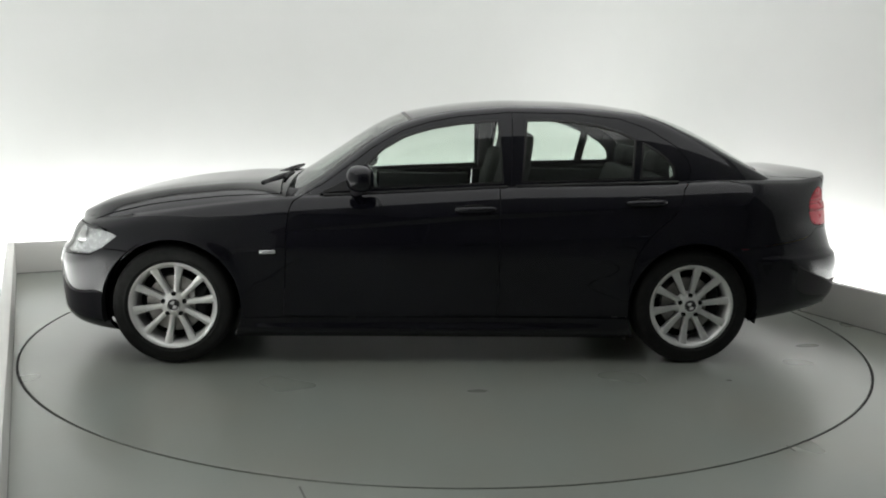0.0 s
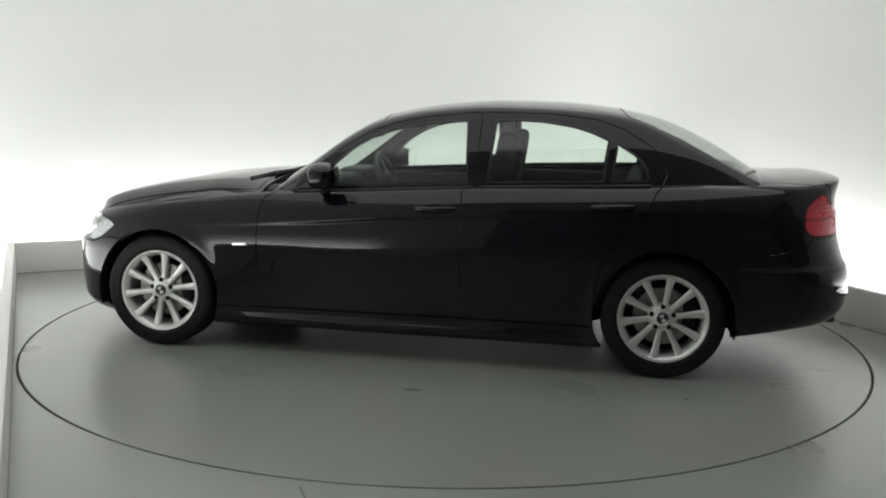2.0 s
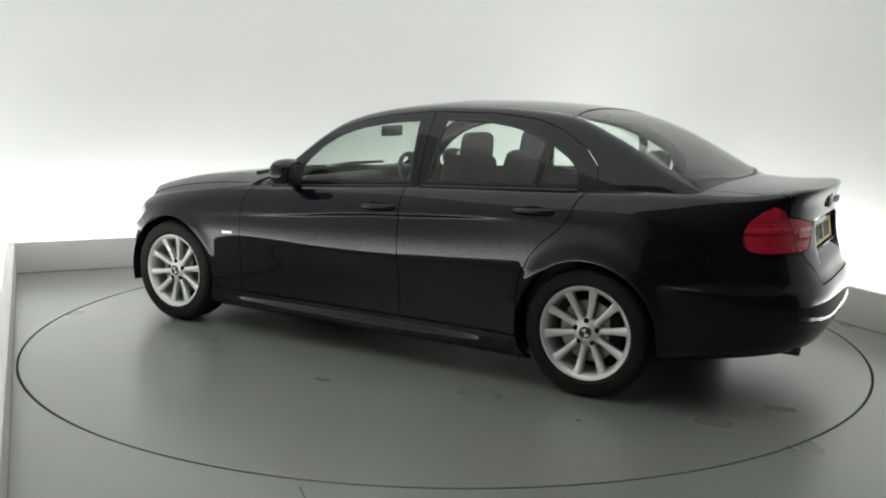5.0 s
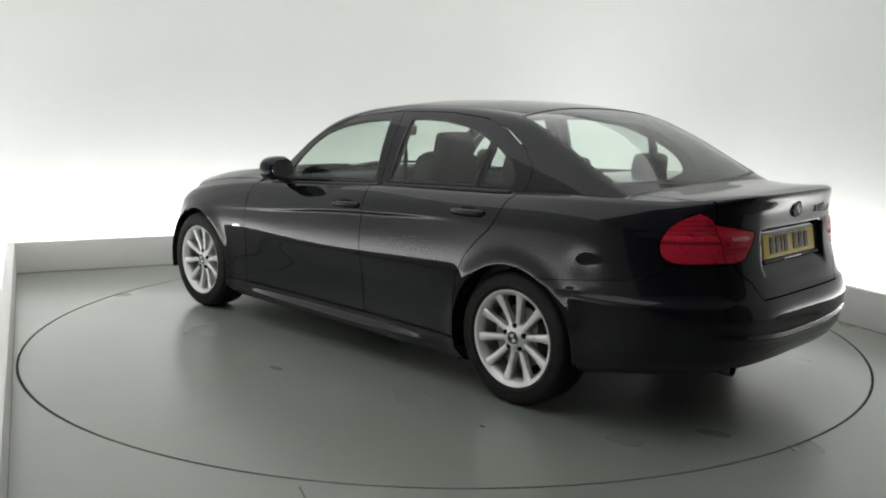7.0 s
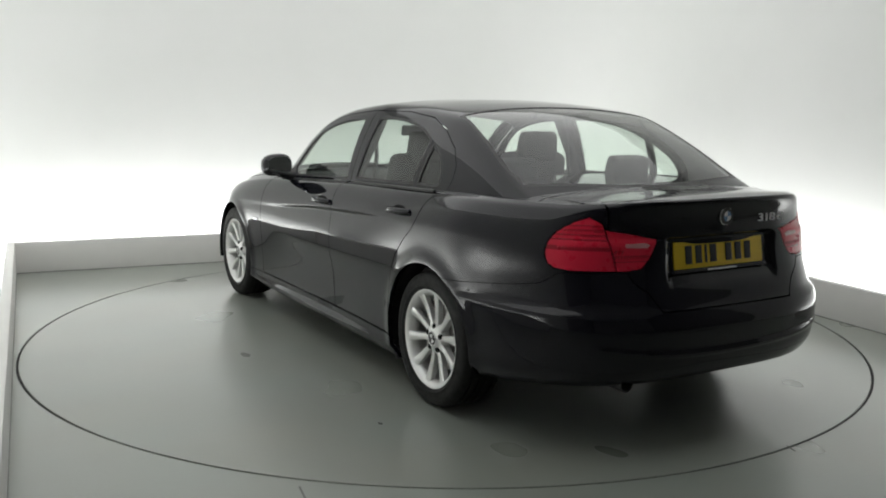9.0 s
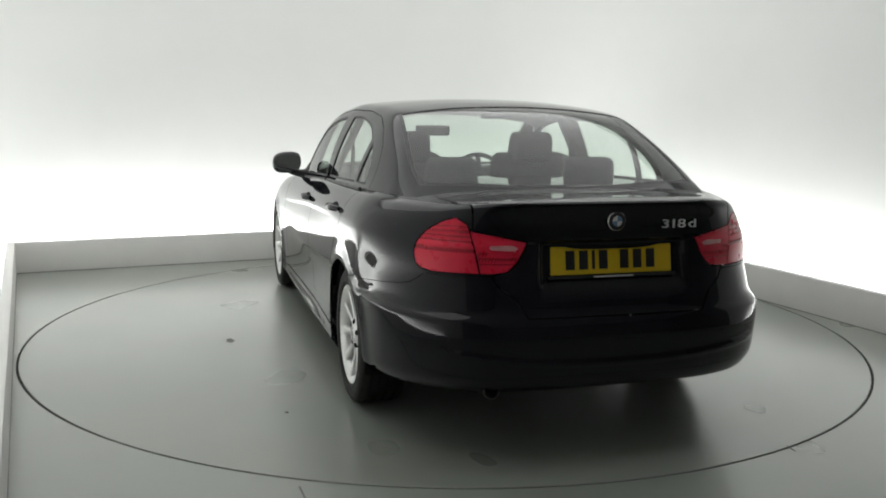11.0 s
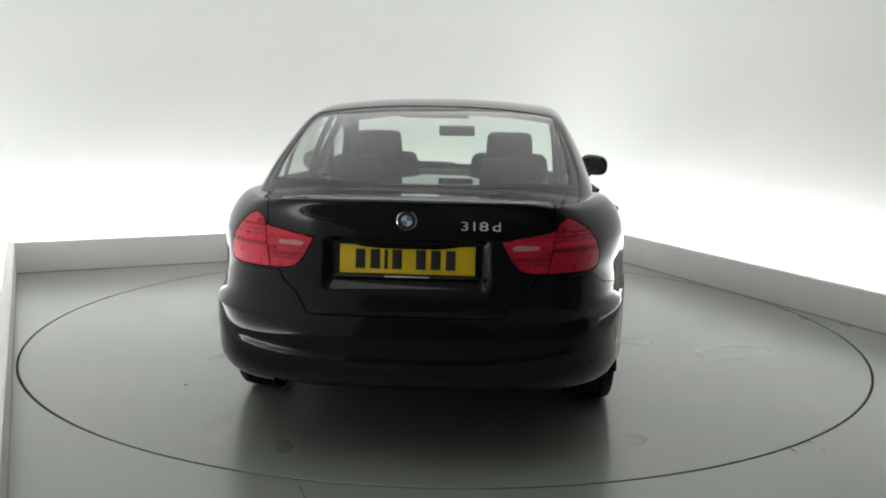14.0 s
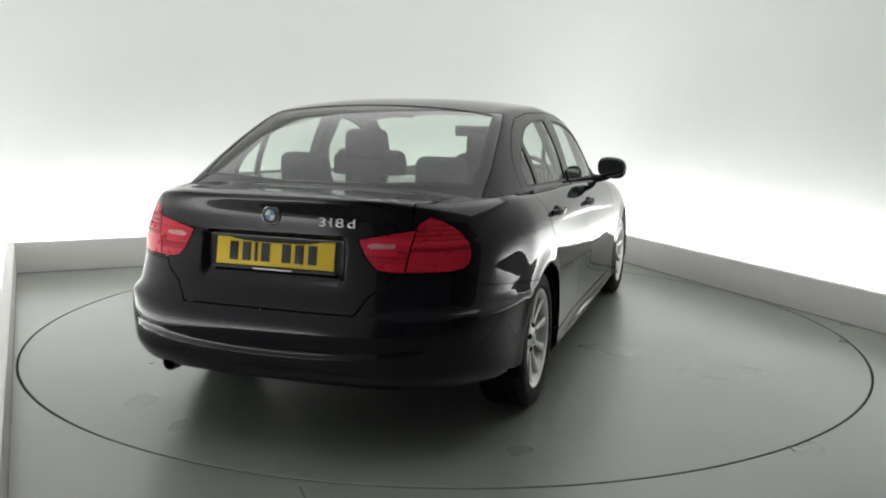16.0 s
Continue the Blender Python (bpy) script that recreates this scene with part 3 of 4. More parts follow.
def saloon():
    car = new("saloon_car")
    tagged(car, "black four-door saloon car with silver alloy wheels", "car")
    side = side_surface()
    skirt = grid_mesh(side)
    deck = grid_mesh(deck_surface(side[-1]))
    V, e = deck[0], 1e-3
    gx = (z_deck(V[:, 0] + e, V[:, 1]) - z_deck(V[:, 0] - e, V[:, 1])) / (2 * e)
    gy = (z_deck(V[:, 0], V[:, 1] + e) - z_deck(V[:, 0], V[:, 1] - e)) / (2 * e)
    up = np.stack([-gx, -gy, np.ones(len(V))], -1)
    deck = (V, up / np.linalg.norm(up, axis=1, keepdims=True), deck[2])
    cabin = grid_mesh(cabin_surface())

    def pair(name, mesh, material, label="", **kw):
        return [panel(name, m, material, car, label, **kw) for m in (mesh, mirrored(mesh))]

    def whole(name, mesh, material, label="", **kw):
        return panel(name, join(mesh, mirrored(mesh)), material, car, label, **kw)

    # ---- lower body
    skirt = cut(skirt, outside_arches)
    V, N, F = skirt
    body = (V, N, F[outside_arches(V[F].mean(1)) > 0])
    tail_f = both(in_rear(TAIL_REAR), in_side(TAIL_SIDE))
    tail, body = split(body, tail_f, 0.0025)
    inner_f = lambda V: V[:, 1] - 0.557 - 0.18 * (V[:, 2] - 0.85)
    lid_lamp, wing_lamp = split(tail, inner_f, 0.003)
    head_f = both(in_side(HEAD_SIDE), lambda V: 0.36 - V[:, 1])
    head, body = split(body, head_f, 0.003)
    sill_f = both(lambda V: V[:, 2] - 0.255, lambda V: np.abs(V[:, 0]) - 1.2)
    sill, body = split(body, sill_f, 0.002)
    seam = lambda x: curve(x, (-2.4, 0.735), (-2.1, 0.735), (-2.036, 0.690), (-1.787, 0.651), (-1.55, 0.632), (-1.0, 0.63))
    lid_low = in_rear(((-1.0, 0.586), (0.372, 0.586), (0.400, 0.63), (0.420, 0.66), (0.478, 0.702), (0.50, 0.744), (0.556, 0.76), (0.556, 1.2), (-1.0, 1.2)))
    lid, body = split(body, both(lid_low, lambda V: V[:, 0] + 2.0), 0.003)
    rear_bumper, body = split(body, both(lambda V: V[:, 2] - seam(V[:, 0]), lambda V: V[:, 0] + 1.5), 0.0013)
    front_bumper, body = split(body, both(lambda V: V[:, 2] - curve(V[:, 0], (1.6, 0.60), (1.74, 0.605), (1.85, 0.563), (2.2, 0.56)), lambda V: 1.5 - V[:, 0]), 0.0022)
    nose, body = split(body, both(lambda V: V[:, 1] - 0.36, lambda V: 1.7 - V[:, 0]), 0.0)
    dF, body = split(body, in_side(DOOR_F), 0.0026)
    dR, body = split(body, in_side(DOOR_R), 0.0026)
    wing, quarter = split(body, lambda V: -V[:, 0] + 0.3, 0.0)
    # ---- deck
    bonnet_f = both(lambda V: V[:, 1] - curve(V[:, 0], (2.1, 0.50), (1.9, 0.60), (1.6, 0.69), (1.0, 0.735), (0.7, 0.745)), lambda V: 0.86 - 0.06 * V[:, 1] ** 2 - V[:, 0])
    bonnet, rest = split(deck, bonnet_f, 0.003)
    boot_f = both(lambda V: V[:, 1] - curve(V[:, 0], (-2.3, 0.556), (-2.2, 0.57), (-2.0, 0.60), (-1.8, 0.625), (-1.6, 0.63)), lambda V: V[:, 0] + 1.80 - 0.10 * V[:, 1] ** 2)
    boot, rest = split(rest, boot_f, 0.003)
    top_wing, rest = split(rest, lambda V: 0.80 - V[:, 0], 0.0)
    top_quarter, rest = split(rest, lambda V: V[:, 0] + 1.25, 0.0)
    # ---- cabin
    DF, cab = split(cabin, in_side(DOOR_F), 0.0018)
    DR, cab = split(cab, in_side(DOOR_R), 0.0018)
    scr_f = both(lambda V: V[:, 1] - (y_rail(V[:, 0]) - 0.045), lambda V: V[:, 0] - (1.02 - 0.62 * V[:, 1] ** 2), lambda V: (0.17 - 0.10 * V[:, 1] ** 2) - V[:, 0])
    rear_f = both(lambda V: V[:, 1] - (y_rail(V[:, 0]) - 0.020), lambda V: -V[:, 0] - (1.90 - 0.3 * V[:, 1] ** 2), lambda V: V[:, 0] + 1.115 + 0.13 * V[:, 1] ** 2)
    scr, cab = split(cab, scr_f, 0.0)
    rscr, cab = split(cab, rear_f, 0.0)
    cut_F = in_side(DLO_F)
    glF, DF = split(DF, cut_F, 0.0)
    glR, DR = split(DR, in_side(DLO_R), 0.0)
    glQ, DR = split(DR, in_side(DLO_Q), 0.0)
    for name, low, high in (("front_door", dF, DF), ("rear_door", dR, DR)):
        pair(name, join(low, high), "paint")
    pair("front_wing", join(wing, top_wing), "paint")
    whole("body_shell", join(quarter, top_quarter, cab), "paint")
    pair("sill", sill, "paint", lip=0.02)
    whole("rear_bumper", rear_bumper, "paint", lip=0.02)
    whole("front_bumper", front_bumper, "paint", lip=0.02)
    whole("front_panel", nose, "plastic", "black grille panel")
    whole("bonnet", bonnet, "paint")
    whole("boot_lid", join(boot, lid), "paint")
    for gname, mesh, f, w in (("front_side_window", glF, in_side(DLO_F), 0.011), ("rear_side_window", glR, in_side(DLO_R), 0.011), ("quarter_window", glQ, in_side(DLO_Q), 0.010)):
        pane, rim = split(mesh, lambda V: f(V) + w, 0.0)
        pair("window_seal", rim, "seal", lip=0.008)
        pair(gname, pane, "glass", "green-tinted glass", lip=0, sink=0.005)
    for gname, mesh, f in (("windscreen", scr, scr_f), ("rear_window", rscr, rear_f)):
        pane, rim = split(mesh, lambda V: f(V) + 0.016, 0.0)
        whole("window_seal", rim, "seal", lip=0.004)
        whole(gname, pane, "glass", "green-tinted glass", lip=0, sink=0.003)
    # ---- lamps
    for mesh, name, bands in ((wing_lamp, "tail_lamp", ((0.832, 0.007), (0.866, 0.003), (0.884, 0.003), (0.902, 0.003), (0.920, 0.003))),
                              (lid_lamp, "boot_tail_lamp", ((0.783, 0.003), (0.801, 0.003), (0.819, 0.003)))):
        ribs = []
        for zr, hw in bands:
            rib, mesh = split(mesh, lambda V: np.abs(V[:, 2] - zr) - hw, 0.0)
            ribs.append(largest(rib))
        lamps = pair(name, mesh, "red", "red tail lamp lens", lip=0.02)
        for rib in ribs:
            if len(rib[2]):
                for i, m in enumerate((rib, mirrored(rib))):
                    panel("lamp_rib", m, "red_dark", lamps[i], "darker red rib in the lens", lip=0.0, sink=0.002)
    clear = both(in_rear(((0.395, 0.846), (0.41, 0.834), (0.50, 0.838), (0.505, 0.852), (0.42, 0.856))), tail_f)
    mark, _ = split(lid_lamp, clear, 0.0)
    if len(mark[2]):
        pair("reversing_lens", mark, "clear", "pale reversing lamp lens", lip=0.004, sink=-0.001)
    hl = pair("headlamp", head, "lens", "clear headlamp glass", lip=0)
    for i, m in enumerate((head, mirrored(head))):
        panel("reflector", m, "lamp_inner", hl[i], "silver headlamp reflector", lip=0.0, sink=0.03)
        s = 1 - 2 * i
        bm = lathe([(0.0, 0.03), (0.03, 0.026), (0.046, 0.01), (0.052, -0.02)], 24, "X", (1.90, s * 0.60, 0.635))
        part("projector", bm, "chrome", hl[i], "round headlamp projector")
    # ---- lining under the shell: roof lining, wheel wells, floor
    lining, _ = split(cabin, lambda V: -(V[:, 2] - z_rail(V[:, 0]) + 0.05), 0.0)
    lining, _ = split(lining, lambda V: np.abs(V[:, 0] + 0.48) - 0.64, 0.0)
    whole("headlining", lining, "headliner", "pale grey roof lining", lip=0, sink=0.022)
    post, _ = split(cab, both(lambda V: V[:, 0] + 1.14, lambda V: 1.0 - V[:, 2], lambda V: np.abs(V[:, 0] + 1.5) - 0.36), 0.0)
    pair("pillar_lining", post, "headliner", "pale grey pillar lining", lip=0, sink=0.02)
    for xw in WHEELS:
        for s in (1, -1):
            bm = bmesh.new()
            prev = None
            for a in np.linspace(-0.25, math.pi + 0.25, 26):
                c, q = math.cos(a) * (ARCH_R + 0.012), math.sin(a) * (ARCH_R + 0.012)
                row = [bm.verts.new((xw + c, s * y, WHEEL_Z + q)) for y in (0.872, 0.60)] + [bm.verts.new((xw + c * 0.05, s * 0.595, WHEEL_Z + q * 0.05))]
                if prev:
                    bm.faces.new((prev[0], row[0], row[1], prev[1]))
                    bm.faces.new((prev[1], row[1], row[2], prev[2]))
                prev = row
            part("wheel_arch_liner", bm, "liner", car, "matt black wheel arch liner")
    part("underbody", rbox((2.05, 1.55, 0.05), (0.0, 0, 0.172), 0.02), "liner", car, "dark underbody")
    part("underbody", rbox((0.50, 1.10, 0.06), (-1.98, 0, 0.335), 0.02), "liner", car, "dark underbody")
    part("underbody", rbox((0.26, 1.10, 0.06), (1.66, 0, 0.20), 0.02), "liner", car, "dark underbody")
    for s in (1, -1):
        part("mud_flap", rbox((0.012, 0.10, 0.07), (-1.025, s * 0.80, 0.165), 0.004), "plastic", car)
    return car


# ---------------------------------------------------------------- the saloon: wheels and fittings


def wheel_parts(car, x, s):
    """One road wheel with its tyre, ten-spoke alloy rim, bolts, cap and brake disc."""
    hub = new("wheel")
    hub.parent = car
    hub.matrix_local = pose(x, s * 0.765, 0.3165, 0, 0, 0 if s > 0 else 180)
    tagged(hub, "road wheel with silver ten-spoke alloy rim")
    R = 0.3165
    prof = [(0.216, -0.095), (0.235, -0.108), (0.262, -0.112), (0.292, -0.108), (0.308, -0.097)]
    for g in (-0.060, -0.020, 0.020, 0.060):       # four grooves round the tread
        prof += [(R - 0.002, g - 0.012), (R - 0.001, g - 0.006), (R - 0.009, g - 0.005), (R - 0.009, g + 0.005), (R, g + 0.006)]
    prof += [(0.308, 0.097), (0.300, 0.104), (0.292, 0.108), (0.280, 0.1115), (0.262, 0.112), (0.250, 0.111), (0.246, 0.113), (0.240, 0.1095), (0.228, 0.104), (0.216, 0.095)]
    part("tyre", lathe(prof, 96), "rubber", hub, "black road tyre")
    rim = part("rim", lathe([(0.205, -0.10), (0.200, -0.02), (0.196, 0.05), (0.200, 0.080), (0.208, 0.090), (0.214, 0.098), (0.224, 0.1045), (0.2315, 0.1045), (0.2335, 0.100),
                             (0.226, 0.092), (0.216, 0.090), (0.214, -0.10)], 96, closed=True), "alloy", hub, "silver alloy rim")
    part("wheel_centre", lathe([(0.0, 0.085), (0.036, 0.087), (0.043, 0.084), (0.058, 0.080), (0.070, 0.070), (0.076, 0.045), (0.070, 0.02), (0.0, 0.02)], 48), "alloy", hub)
    me = None
    for k in range(10):
        if me is None:
            bm = bmesh.new()
            rows = []
            for r, w, y, d in ((0.050, 0.0140, 0.079, 0.045), (0.085, 0.0130, 0.077, 0.036), (0.13, 0.0148, 0.081, 0.030), (0.17, 0.0178, 0.087, 0.028), (0.198, 0.0210, 0.092, 0.026), (0.214, 0.0255, 0.095, 0.022)):
                b = 0.0045
                rows.append([bm.verts.new((r, yy, zz)) for yy, zz in ((y - d, -w), (y - b, -w), (y - 0.001, -w + b), (y, 0.0), (y - 0.001, w - b), (y - b, w), (y - d, w))])
            for a, b in zip(rows, rows[1:]):
                for i in range(6):
                    bm.faces.new((a[i], a[i + 1], b[i + 1], b[i]))
                bm.faces.new((a[6], a[0], b[0], b[6]))
            bm.faces.new(rows[0][::-1])
            bm.faces.new(rows[-1])
            sp = part("spoke", bm, "alloy", hub)
            me = sp.data
        else:
            sp = part("spoke", me, "alloy", hub)
        sp.matrix_local = pose(0, 0, 0, 0, 36 * k + 9, 0)
    me = None
    for k in range(5):
        a = radians(72 * k + 90)
        if me is None:
            bo = part("wheel_bolt", lathe([(0.0, 0.004), (0.009, 0.004), (0.010, 0.0), (0.0135, -0.001), (0.0135, -0.02), (0.0, -0.02)], 14), "liner", hub, "dark recessed wheel bolt")
            me = bo.data
        else:
            bo = part("wheel_bolt", me, "liner", hub, "dark recessed wheel bolt")
        bo.matrix_local = pose(0.056 * math.cos(a), 0.0825, 0.056 * math.sin(a))
    cap = part("centre_cap", lathe([(0.0, 0.0905), (0.029, 0.0900), (0.033, 0.0885), (0.034, 0.084)], 32), "plastic", hub, "black and silver centre cap")
    part("cap_ring", lathe([(0.029, 0.0905), (0.031, 0.0920), (0.034, 0.0905), (0.0345, 0.084)], 32), "chrome", cap)
    bm = bmesh.new()
    for k in (0, 2):
        a0 = radians(90 * k + 20)
        c = bm.verts.new((0, 0.0912, 0))
        ring = [bm.verts.new((0.021 * math.cos(a0 + t), 0.0912, 0.021 * math.sin(a0 + t))) for t in np.linspace(0, math.pi / 2, 8)]
        for a, b in zip(ring, ring[1:]):
            bm.faces.new((c, a, b))
    part("cap_mark", bm, "white", cap)
    part("brake_disc", lathe([(0.07, 0.030), (0.072, 0.036), (0.148, 0.036), (0.150, 0.030), (0.150, 0.010), (0.07, 0.010)], 48, closed=True), "steel", hub, "steel brake disc")
    part("brake_caliper", rbox((0.07, 0.09, 0.17), (-0.135 * s, 0.0, 0.02), 0.02), "liner", hub)
    part("barrel_back", lathe([(0.0, -0.06), (0.203, -0.06)], 32), "liner", hub)
    return hub


def text_mesh(word, size, depth):
    cu = bpy.data.curves.new("letters", "FONT")
    cu.body, cu.size, cu.extrude, cu.align_x, cu.align_y = word, size, depth, "CENTER", "CENTER"
    ob = bpy.data.objects.new("letters", cu)
    scene.collection.objects.link(ob)
    me = bpy.data.meshes.new_from_object(ob)
    bpy.data.objects.remove(ob)
    me.materials.clear()
    return me


def fittings(car):
    for x in WHEELS:
        for s in (1, -1):
            wheel_parts(car, x, s)
    # door handles over a dark finger cup
    for x0, z0 in ((-0.198, 0.838), (-1.105, 0.880)):
        for s in (1, -1):
            h = part("door_handle", tube([(x0 + 0.105, s * 0.884, z0 - 0.004), (x0 + 0.075, s * 0.903, z0 - 0.002), (x0, s * 0.908, z0), (x0 - 0.07, s * 0.903, z0 + 0.002), (x0 - 0.10, s * 0.882, z0 + 0.002)],
                                         [0.012, 0.0155, 0.016, 0.0155, 0.012], 12), "paint", car)
            cup = lathe([(0.0, 0.0), (0.03, -0.0005), (0.042, -0.004), (0.046, -0.012)], 28, "Y")
            cupo = part("handle_cup", cup, "liner", h, "dark finger recess")
            cupo.matrix_local = Matrix.Translation((x0 + 0.005, s * 0.8865, z0 - 0.008)) @ Matrix.Diagonal((1.7, s, 0.72, 1))
    # door mirrors
    for s in (1, -1):
        bm = bmesh.new()
        bmesh.ops.create_uvsphere(bm, u_segments=28, v_segments=18, radius=1.0)
        for v in bm.verts:
            c = v.co
            q = Vector([math.copysign(abs(t) ** 0.74, t) for t in c])
            back = q.x < 0
            v.co = Vector((0.395 + q.x * (0.062 if back else 0.080) + 0.02 * q.y * s * 0, s * (0.926 + 0.090 * q.y), 0.996 + 0.067 * q.z - 0.012 * q.y * 0.6))
        m = part("door_mirror", bm, "paint", car, "black door mirror housing")
        bm = bmesh.new()
        bmesh.ops.create_circle(bm, cap_ends=True, segments=32, radius=1.0)
        for v in bm.verts:
            q = Vector([math.copysign(abs(t) ** 0.68, t) for t in v.co])
            v.co = Vector((0.3215 - 0.014 * q.x, s * (0.926 + 0.078 * q.x), 0.996 + 0.054 * q.y))
        part("mirror_glass", bm, "mirror", m, "mirror glass")
        part("mirror_foot", tube([(0.43, s * 0.80, 0.918), (0.42, s * 0.85, 0.925), (0.405, s * 0.90, 0.945)], [0.030, 0.024, 0.026], 12), "plastic", m)
        sail = bmesh.new()
        pts = [(0.62, 0.905), (0.52, 0.918), (0.40, 0.926), (0.44, 0.995)]
        vs = [sail.verts.new((x, s * (0.803 - 0.35 * (z - 0.9)), z)) for x, z in pts]
        vs2 = [sail.verts.new((v.co.x, v.co.y - s * 0.02, v.co.z)) for v in vs]
        sail.faces.new(vs), sail.faces.new(vs2[::-1])
        for i in range(4):
            sail.faces.new((vs[i], vs[(i + 1) % 4], vs2[(i + 1) % 4], vs2[i]))
        part("mirror_base", sail, "plastic", m, smooth=False)
        # side repeater lamp on the wing
        r = part("side_repeater", rbox((0.085, 0.012, 0.020), (0.885, s * 0.8925, 0.607), 0.005, (0, 2, 0)), "lamp_inner", car, "small pale side repeater lamp")
        # rubber strip along the window sill
        for xs, nm in ((np.linspace(0.60, -0.37, 16), "sill_strip"), (np.linspace(-0.42, -1.29, 16), "sill_strip")):
            part(nm, tube([(x, s * (0.806 - 0.014 * max(0, -x - 0.9)), float(z_belt(x)) - 0.001) for x in xs], 0.008, 8), "seal", car)
    # number plate: yellow board with plain bars
    plate = part("number_plate", rbox((0.008, 0.520, 0.111), (-2.2660, 0, 0.790), 0.003, (0, 9, 0)), "yellow", car, "yellow rear number plate with dark bars")
    y = 0.203
    for i in range(7):
        w = 0.016 if i in (2,) else 0.046
        if i == 4:
            y -= 0.034
        y -= w / 2
        part("plate_bar", rbox((0.003, w * 0.80, 0.074), (-2.2715, y, 0.7915), 0.001, (0, 9, 0)), "ink", plate, "dark bar on the plate")
        y -= w / 2 + 0.011
    part("plate_frame", rbox((0.010, 0.545, 0.012), (-2.2850, 0, 0.728), 0.003, (0, 9, 0)), "plastic", plate, "black plate holder")
    part("plate_bar", rbox((0.003, 0.17, 0.006), (-2.2915, 0, 0.728), 0.001, (0, 9, 0)), "alloy", plate, "thin pale bar on the holder")
    # round badge and model letters on the boot lid
    b = part("round_badge", lathe([(0.0, -0.006), (0.030, -0.007), (0.0355, -0.008), (0.039, -0.005), (0.040, 0.012)], 40, "X", (-2.2900, 0, 0.944)), "chrome", car, "round chrome badge with blue and white quarters")
    part("badge_band", lathe([(0.0, -0.0075), (0.030, -0.0085), (0.034, -0.0088)], 40, "X", (-2.2905, 0, 0.944)), "ink", b)
    for k in range(4):
        bm = bmesh.new()
        c = bm.verts.new((-2.3005, 0, 0.944))
        ring = [bm.verts.new((-2.3005, 0.021 * math.cos(radians(90 * k) + t), 0.944 + 0.021 * math.sin(radians(90 * k) + t))) for t in np.linspace(0, math.pi / 2, 9)]
        for p, q in zip(ring, ring[1:]):
            bm.faces.new((c, p, q))
        part("badge_quarter", bm, "blue" if k % 2 else "white", b)
    for ch, y in (("3", -0.218), ("1", -0.254), ("8", -0.290), ("d", -0.338)):
        lt = part("model_letter", text_mesh(ch, 0.048, 0.003), "silver", car, "silver model letter")
        lt.matrix_local = Matrix.Translation((-2.2875, y, 0.926)) @ pose(0, 0, 0, 90, 0, -90) @ Matrix.Diagonal((1.6, 1, 1, 1))
    # grip over the plate
    part("boot_grip", rbox((0.03, 0.62, 0.020), (-2.2600, 0, 0.884), 0.008), "paint", car)
    # exhaust
    ex = part("exhaust_pipe", lathe([(0.026, 0.25), (0.032, 0.24), (0.033, 0.02), (0.032, 0.0), (0.028, 0.0), (0.027, 0.20)], 28, "X", (-2.2840, 0.492, 0.296)), "exhaust", car, "dull steel exhaust tailpipe")
    part("silencer", rbox((0.26, 0.60, 0.15), (-1.90, 0.20, 0.33), 0.06), "liner", car)
    # wipers
    for s, y0 in ((1, 0.56), (-1, -0.10)):
        w = part("wiper", tube([(0.945, y0, 0.935), (0.88, y0 - 0.20, 0.958), (0.845, y0 - 0.44, 0.962)], [0.014, 0.011, 0.007], 8), "plastic", car, "black wiper arm")
        part("wiper_blade", tube([(0.84, y0 - 0.10, 0.955), (0.84, y0 - 0.25, 0.960), (0.835, y0 - 0.54, 0.957)], 0.009, 6), "rubber", w)
    part("cowl", rbox((0.16, 1.30, 0.03), (0.90, 0, 0.905), 0.012), "plastic", car, "black scuttle panel")


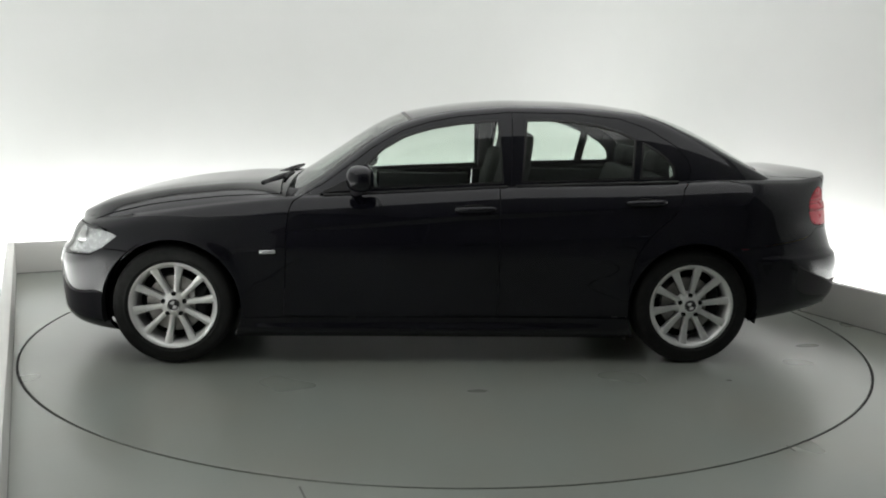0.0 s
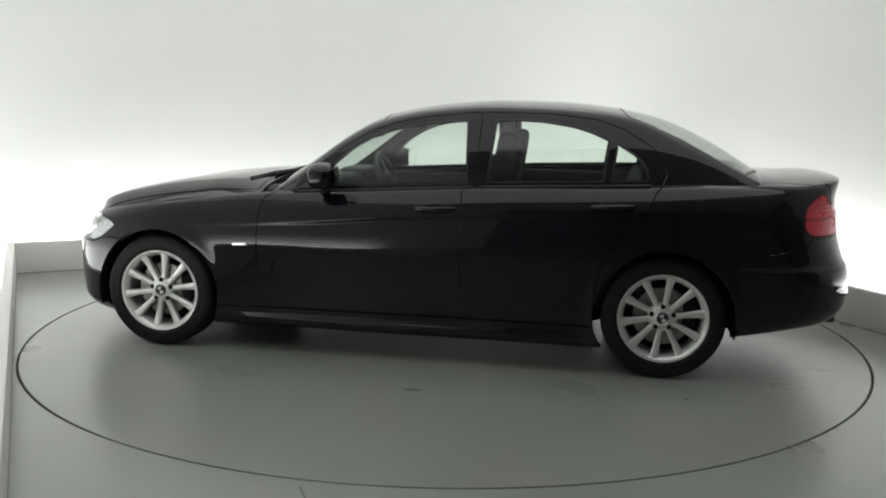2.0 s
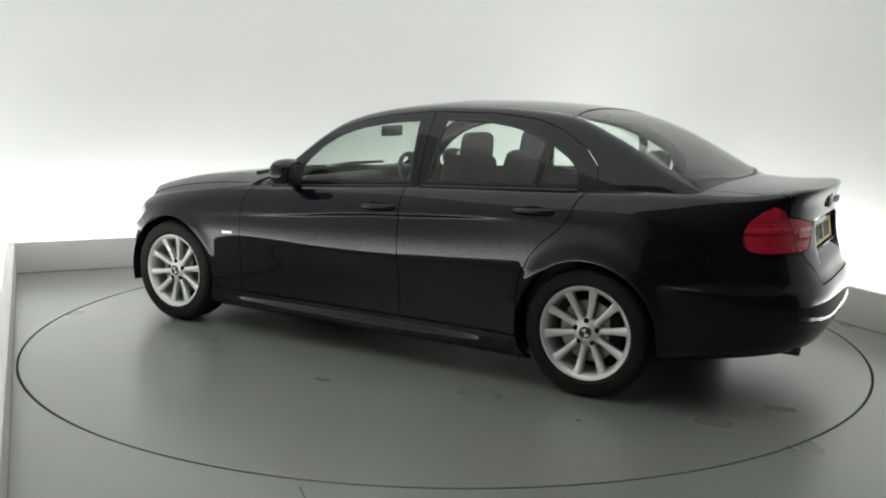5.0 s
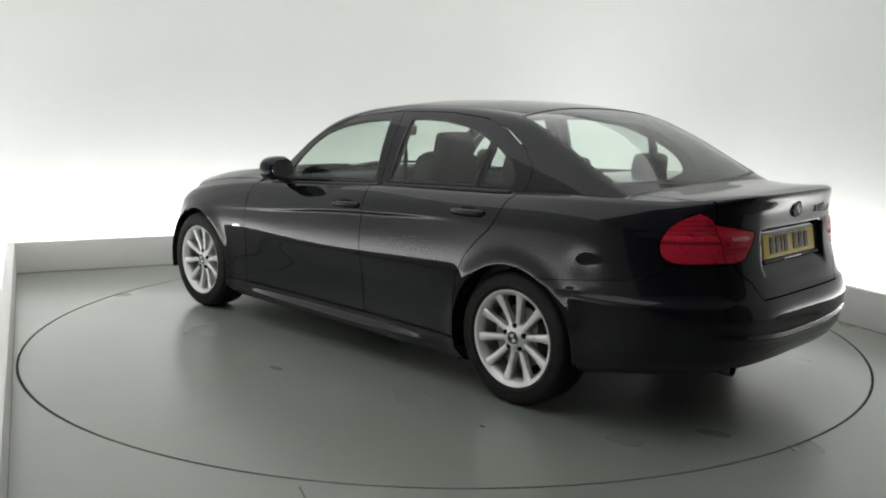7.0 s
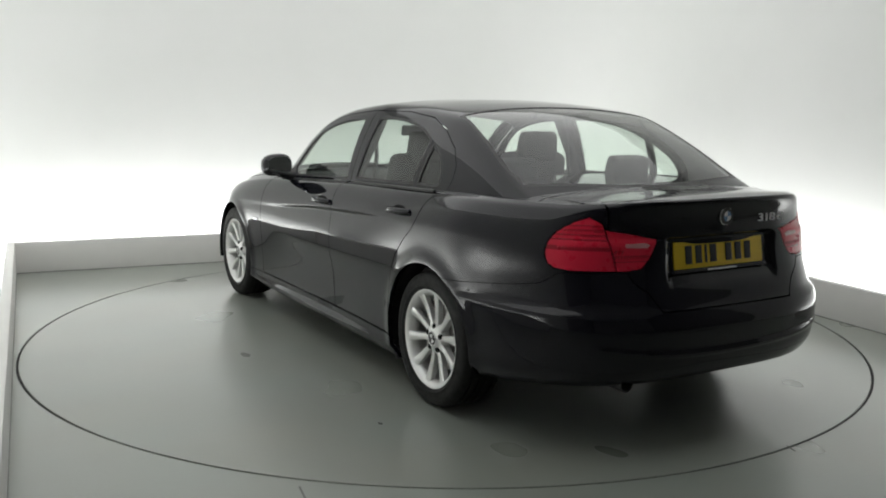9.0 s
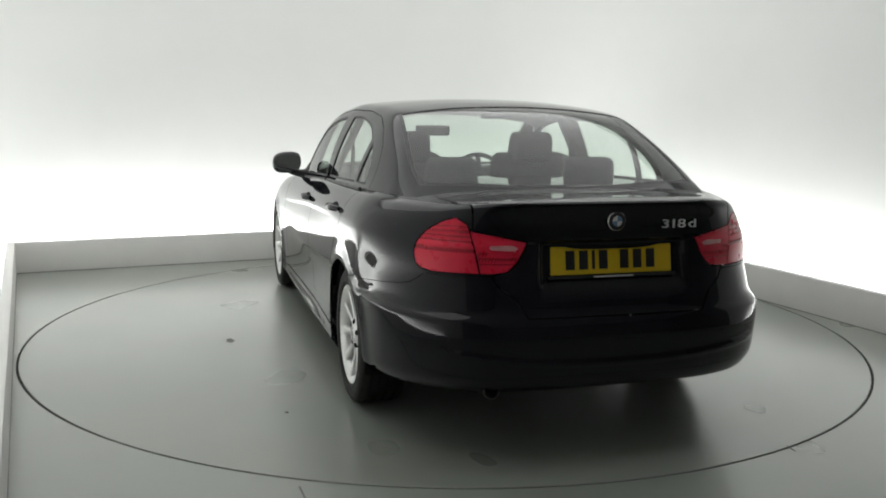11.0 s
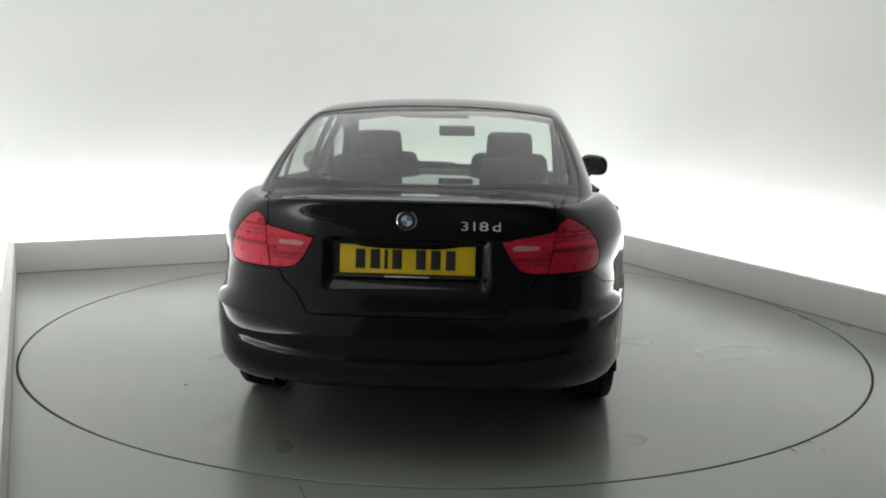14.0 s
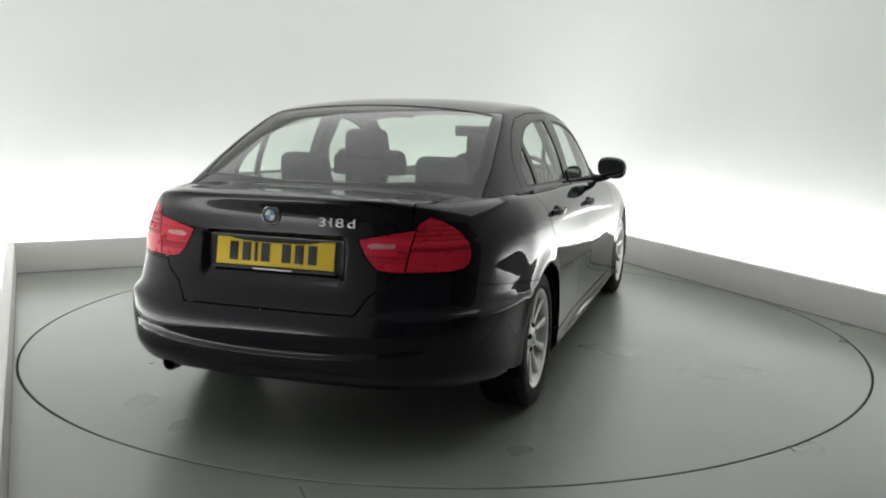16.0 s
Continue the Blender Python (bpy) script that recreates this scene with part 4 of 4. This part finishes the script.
def cabin_inside(car):
    for y in (0.37, -0.37):
        st = part("front_seat", rbox((0.16, 0.50, 0.66), (-0.40, y, 0.78), 0.06, (0, -14, 0), taper=0.86), "cloth", car, "dark cloth front seat")
        part("seat_cushion", rbox((0.52, 0.50, 0.18), (-0.10, y, 0.46), 0.06, (0, -6, 0)), "cloth", st)
        part("headrest", rbox((0.10, 0.27, 0.185), (-0.505, y, 1.135), 0.045, (0, -8, 0), taper=0.92), "cloth", st, "dark headrest")
        for d in (-0.06, 0.06):
            part("headrest_post", tube([(-0.485, y + d, 1.0), (-0.50, y + d, 1.10)], 0.006, 8), "steel", st)
    bench = part("rear_bench", rbox((0.18, 1.28, 0.58), (-1.22, 0, 0.72), 0.06, (0, -20, 0)), "cloth", car, "dark cloth rear bench")
    part("seat_cushion", rbox((0.50, 1.30, 0.20), (-0.92, 0, 0.44), 0.06), "cloth", bench)
    for y in (0.36, -0.36):
        part("headrest", rbox((0.10, 0.26, 0.13), (-1.30, y, 1.065), 0.040, (0, -8, 0), taper=0.93), "cloth", bench, "dark headrest")
    part("parcel_shelf", rbox((0.50, 1.24, 0.03), (-1.56, 0, 0.992), 0.01), "trim", car, "dark parcel shelf")
    d = part("dashboard", rbox((0.42, 1.42, 0.24), (0.70, 0, 0.80), 0.07, (0, 6, 0)), "trim", car, "dark dashboard")
    part("instrument_hood", rbox((0.18, 0.36, 0.07), (0.56, -0.37, 0.925), 0.03), "trim", d)
    wheel = part("steering_wheel", lathe([(0.182 + 0.015 * math.cos(a), 0.015 * math.sin(a)) for a in np.linspace(0, 2 * math.pi, 12, endpoint=False)], 44, "X", closed=True), "trim", car, "black steering wheel")
    wheel.matrix_local = pose(0.36, -0.37, 0.875, 0, 24, 0)
    part("steering_boss", lathe([(0.0, -0.03), (0.05, -0.025), (0.065, 0.0), (0.05, 0.05)], 24, "X"), "trim", wheel)
    for a in (90, 0, 180):
        sp = part("steering_spoke", rbox((0.014, 0.15, 0.035), (0, 0.105, 0), 0.006), "trim", wheel)
        sp.matrix_local = pose(0, 0, 0, a - 90 if a != 90 else -90, 0, 0)
    rm = part("inside_mirror", rbox((0.03, 0.235, 0.068), (0.33, -0.02, 1.205), 0.022, (0, -10, 4)), "plastic", car, "black inside mirror")
    part("mirror_stalk", tube([(0.335, -0.02, 1.205), (0.365, -0.02, 1.222)], 0.010, 8), "plastic", rm)
    for s in (1, -1):
        part("door_trim", rbox((0.98, 0.03, 0.58), (0.20, s * 0.765, 0.615), 0.012), "trim", car, "dark inner door lining")
        part("door_trim", rbox((0.90, 0.03, 0.60), (-0.83, s * 0.755, 0.645), 0.012), "trim", car, "dark inner door lining")
        part("pillar_trim", rbox((0.085, 0.03, 0.40), (-0.40, s * 0.690, 1.13), 0.012, (s * 26, 0, 0)), "trim", car, "dark pillar lining")
        part("seat_belt", tube([(-0.42, s * 0.668, 1.24), (-0.43, s * 0.66, 1.10), (-0.44, s * 0.69, 0.80)], 0.012, 6), "cloth", car)
    part("high_brake_lamp", rbox((0.05, 0.34, 0.022), (-1.185, 0, 1.325), 0.008, (0, 14, 0)), "plastic", car, "dark high-level brake lamp")
    part("bulkhead", rbox((0.03, 1.40, 0.55), (0.86, 0, 0.60), 0.01), "liner", car)
# ---------------------------------------------------------------- the place and its movement
studio()
TABLE = make_turntable()
CAR = saloon()
fittings(CAR)
cabin_inside(CAR)


def motions():
    turn = ((0.0, 183.7), (2.0, 169.9), (4.0, 156.2), (6.0, 142.35), (8.0, 128.4), (10.0, 114.3), (12.0, 100.15), (14.0, 85.9), (16.0, 71.7))
    off = Vector((0.102, -0.007, 0.0))
    walk(CAR, [(t, pose(0, 0, 0, 0, 0, a) @ Matrix.Translation(off)) for t, a in turn])
    walk(TABLE, [(t, pose(0, 0, 0, 0, 0, a)) for t, a in turn])


motions()
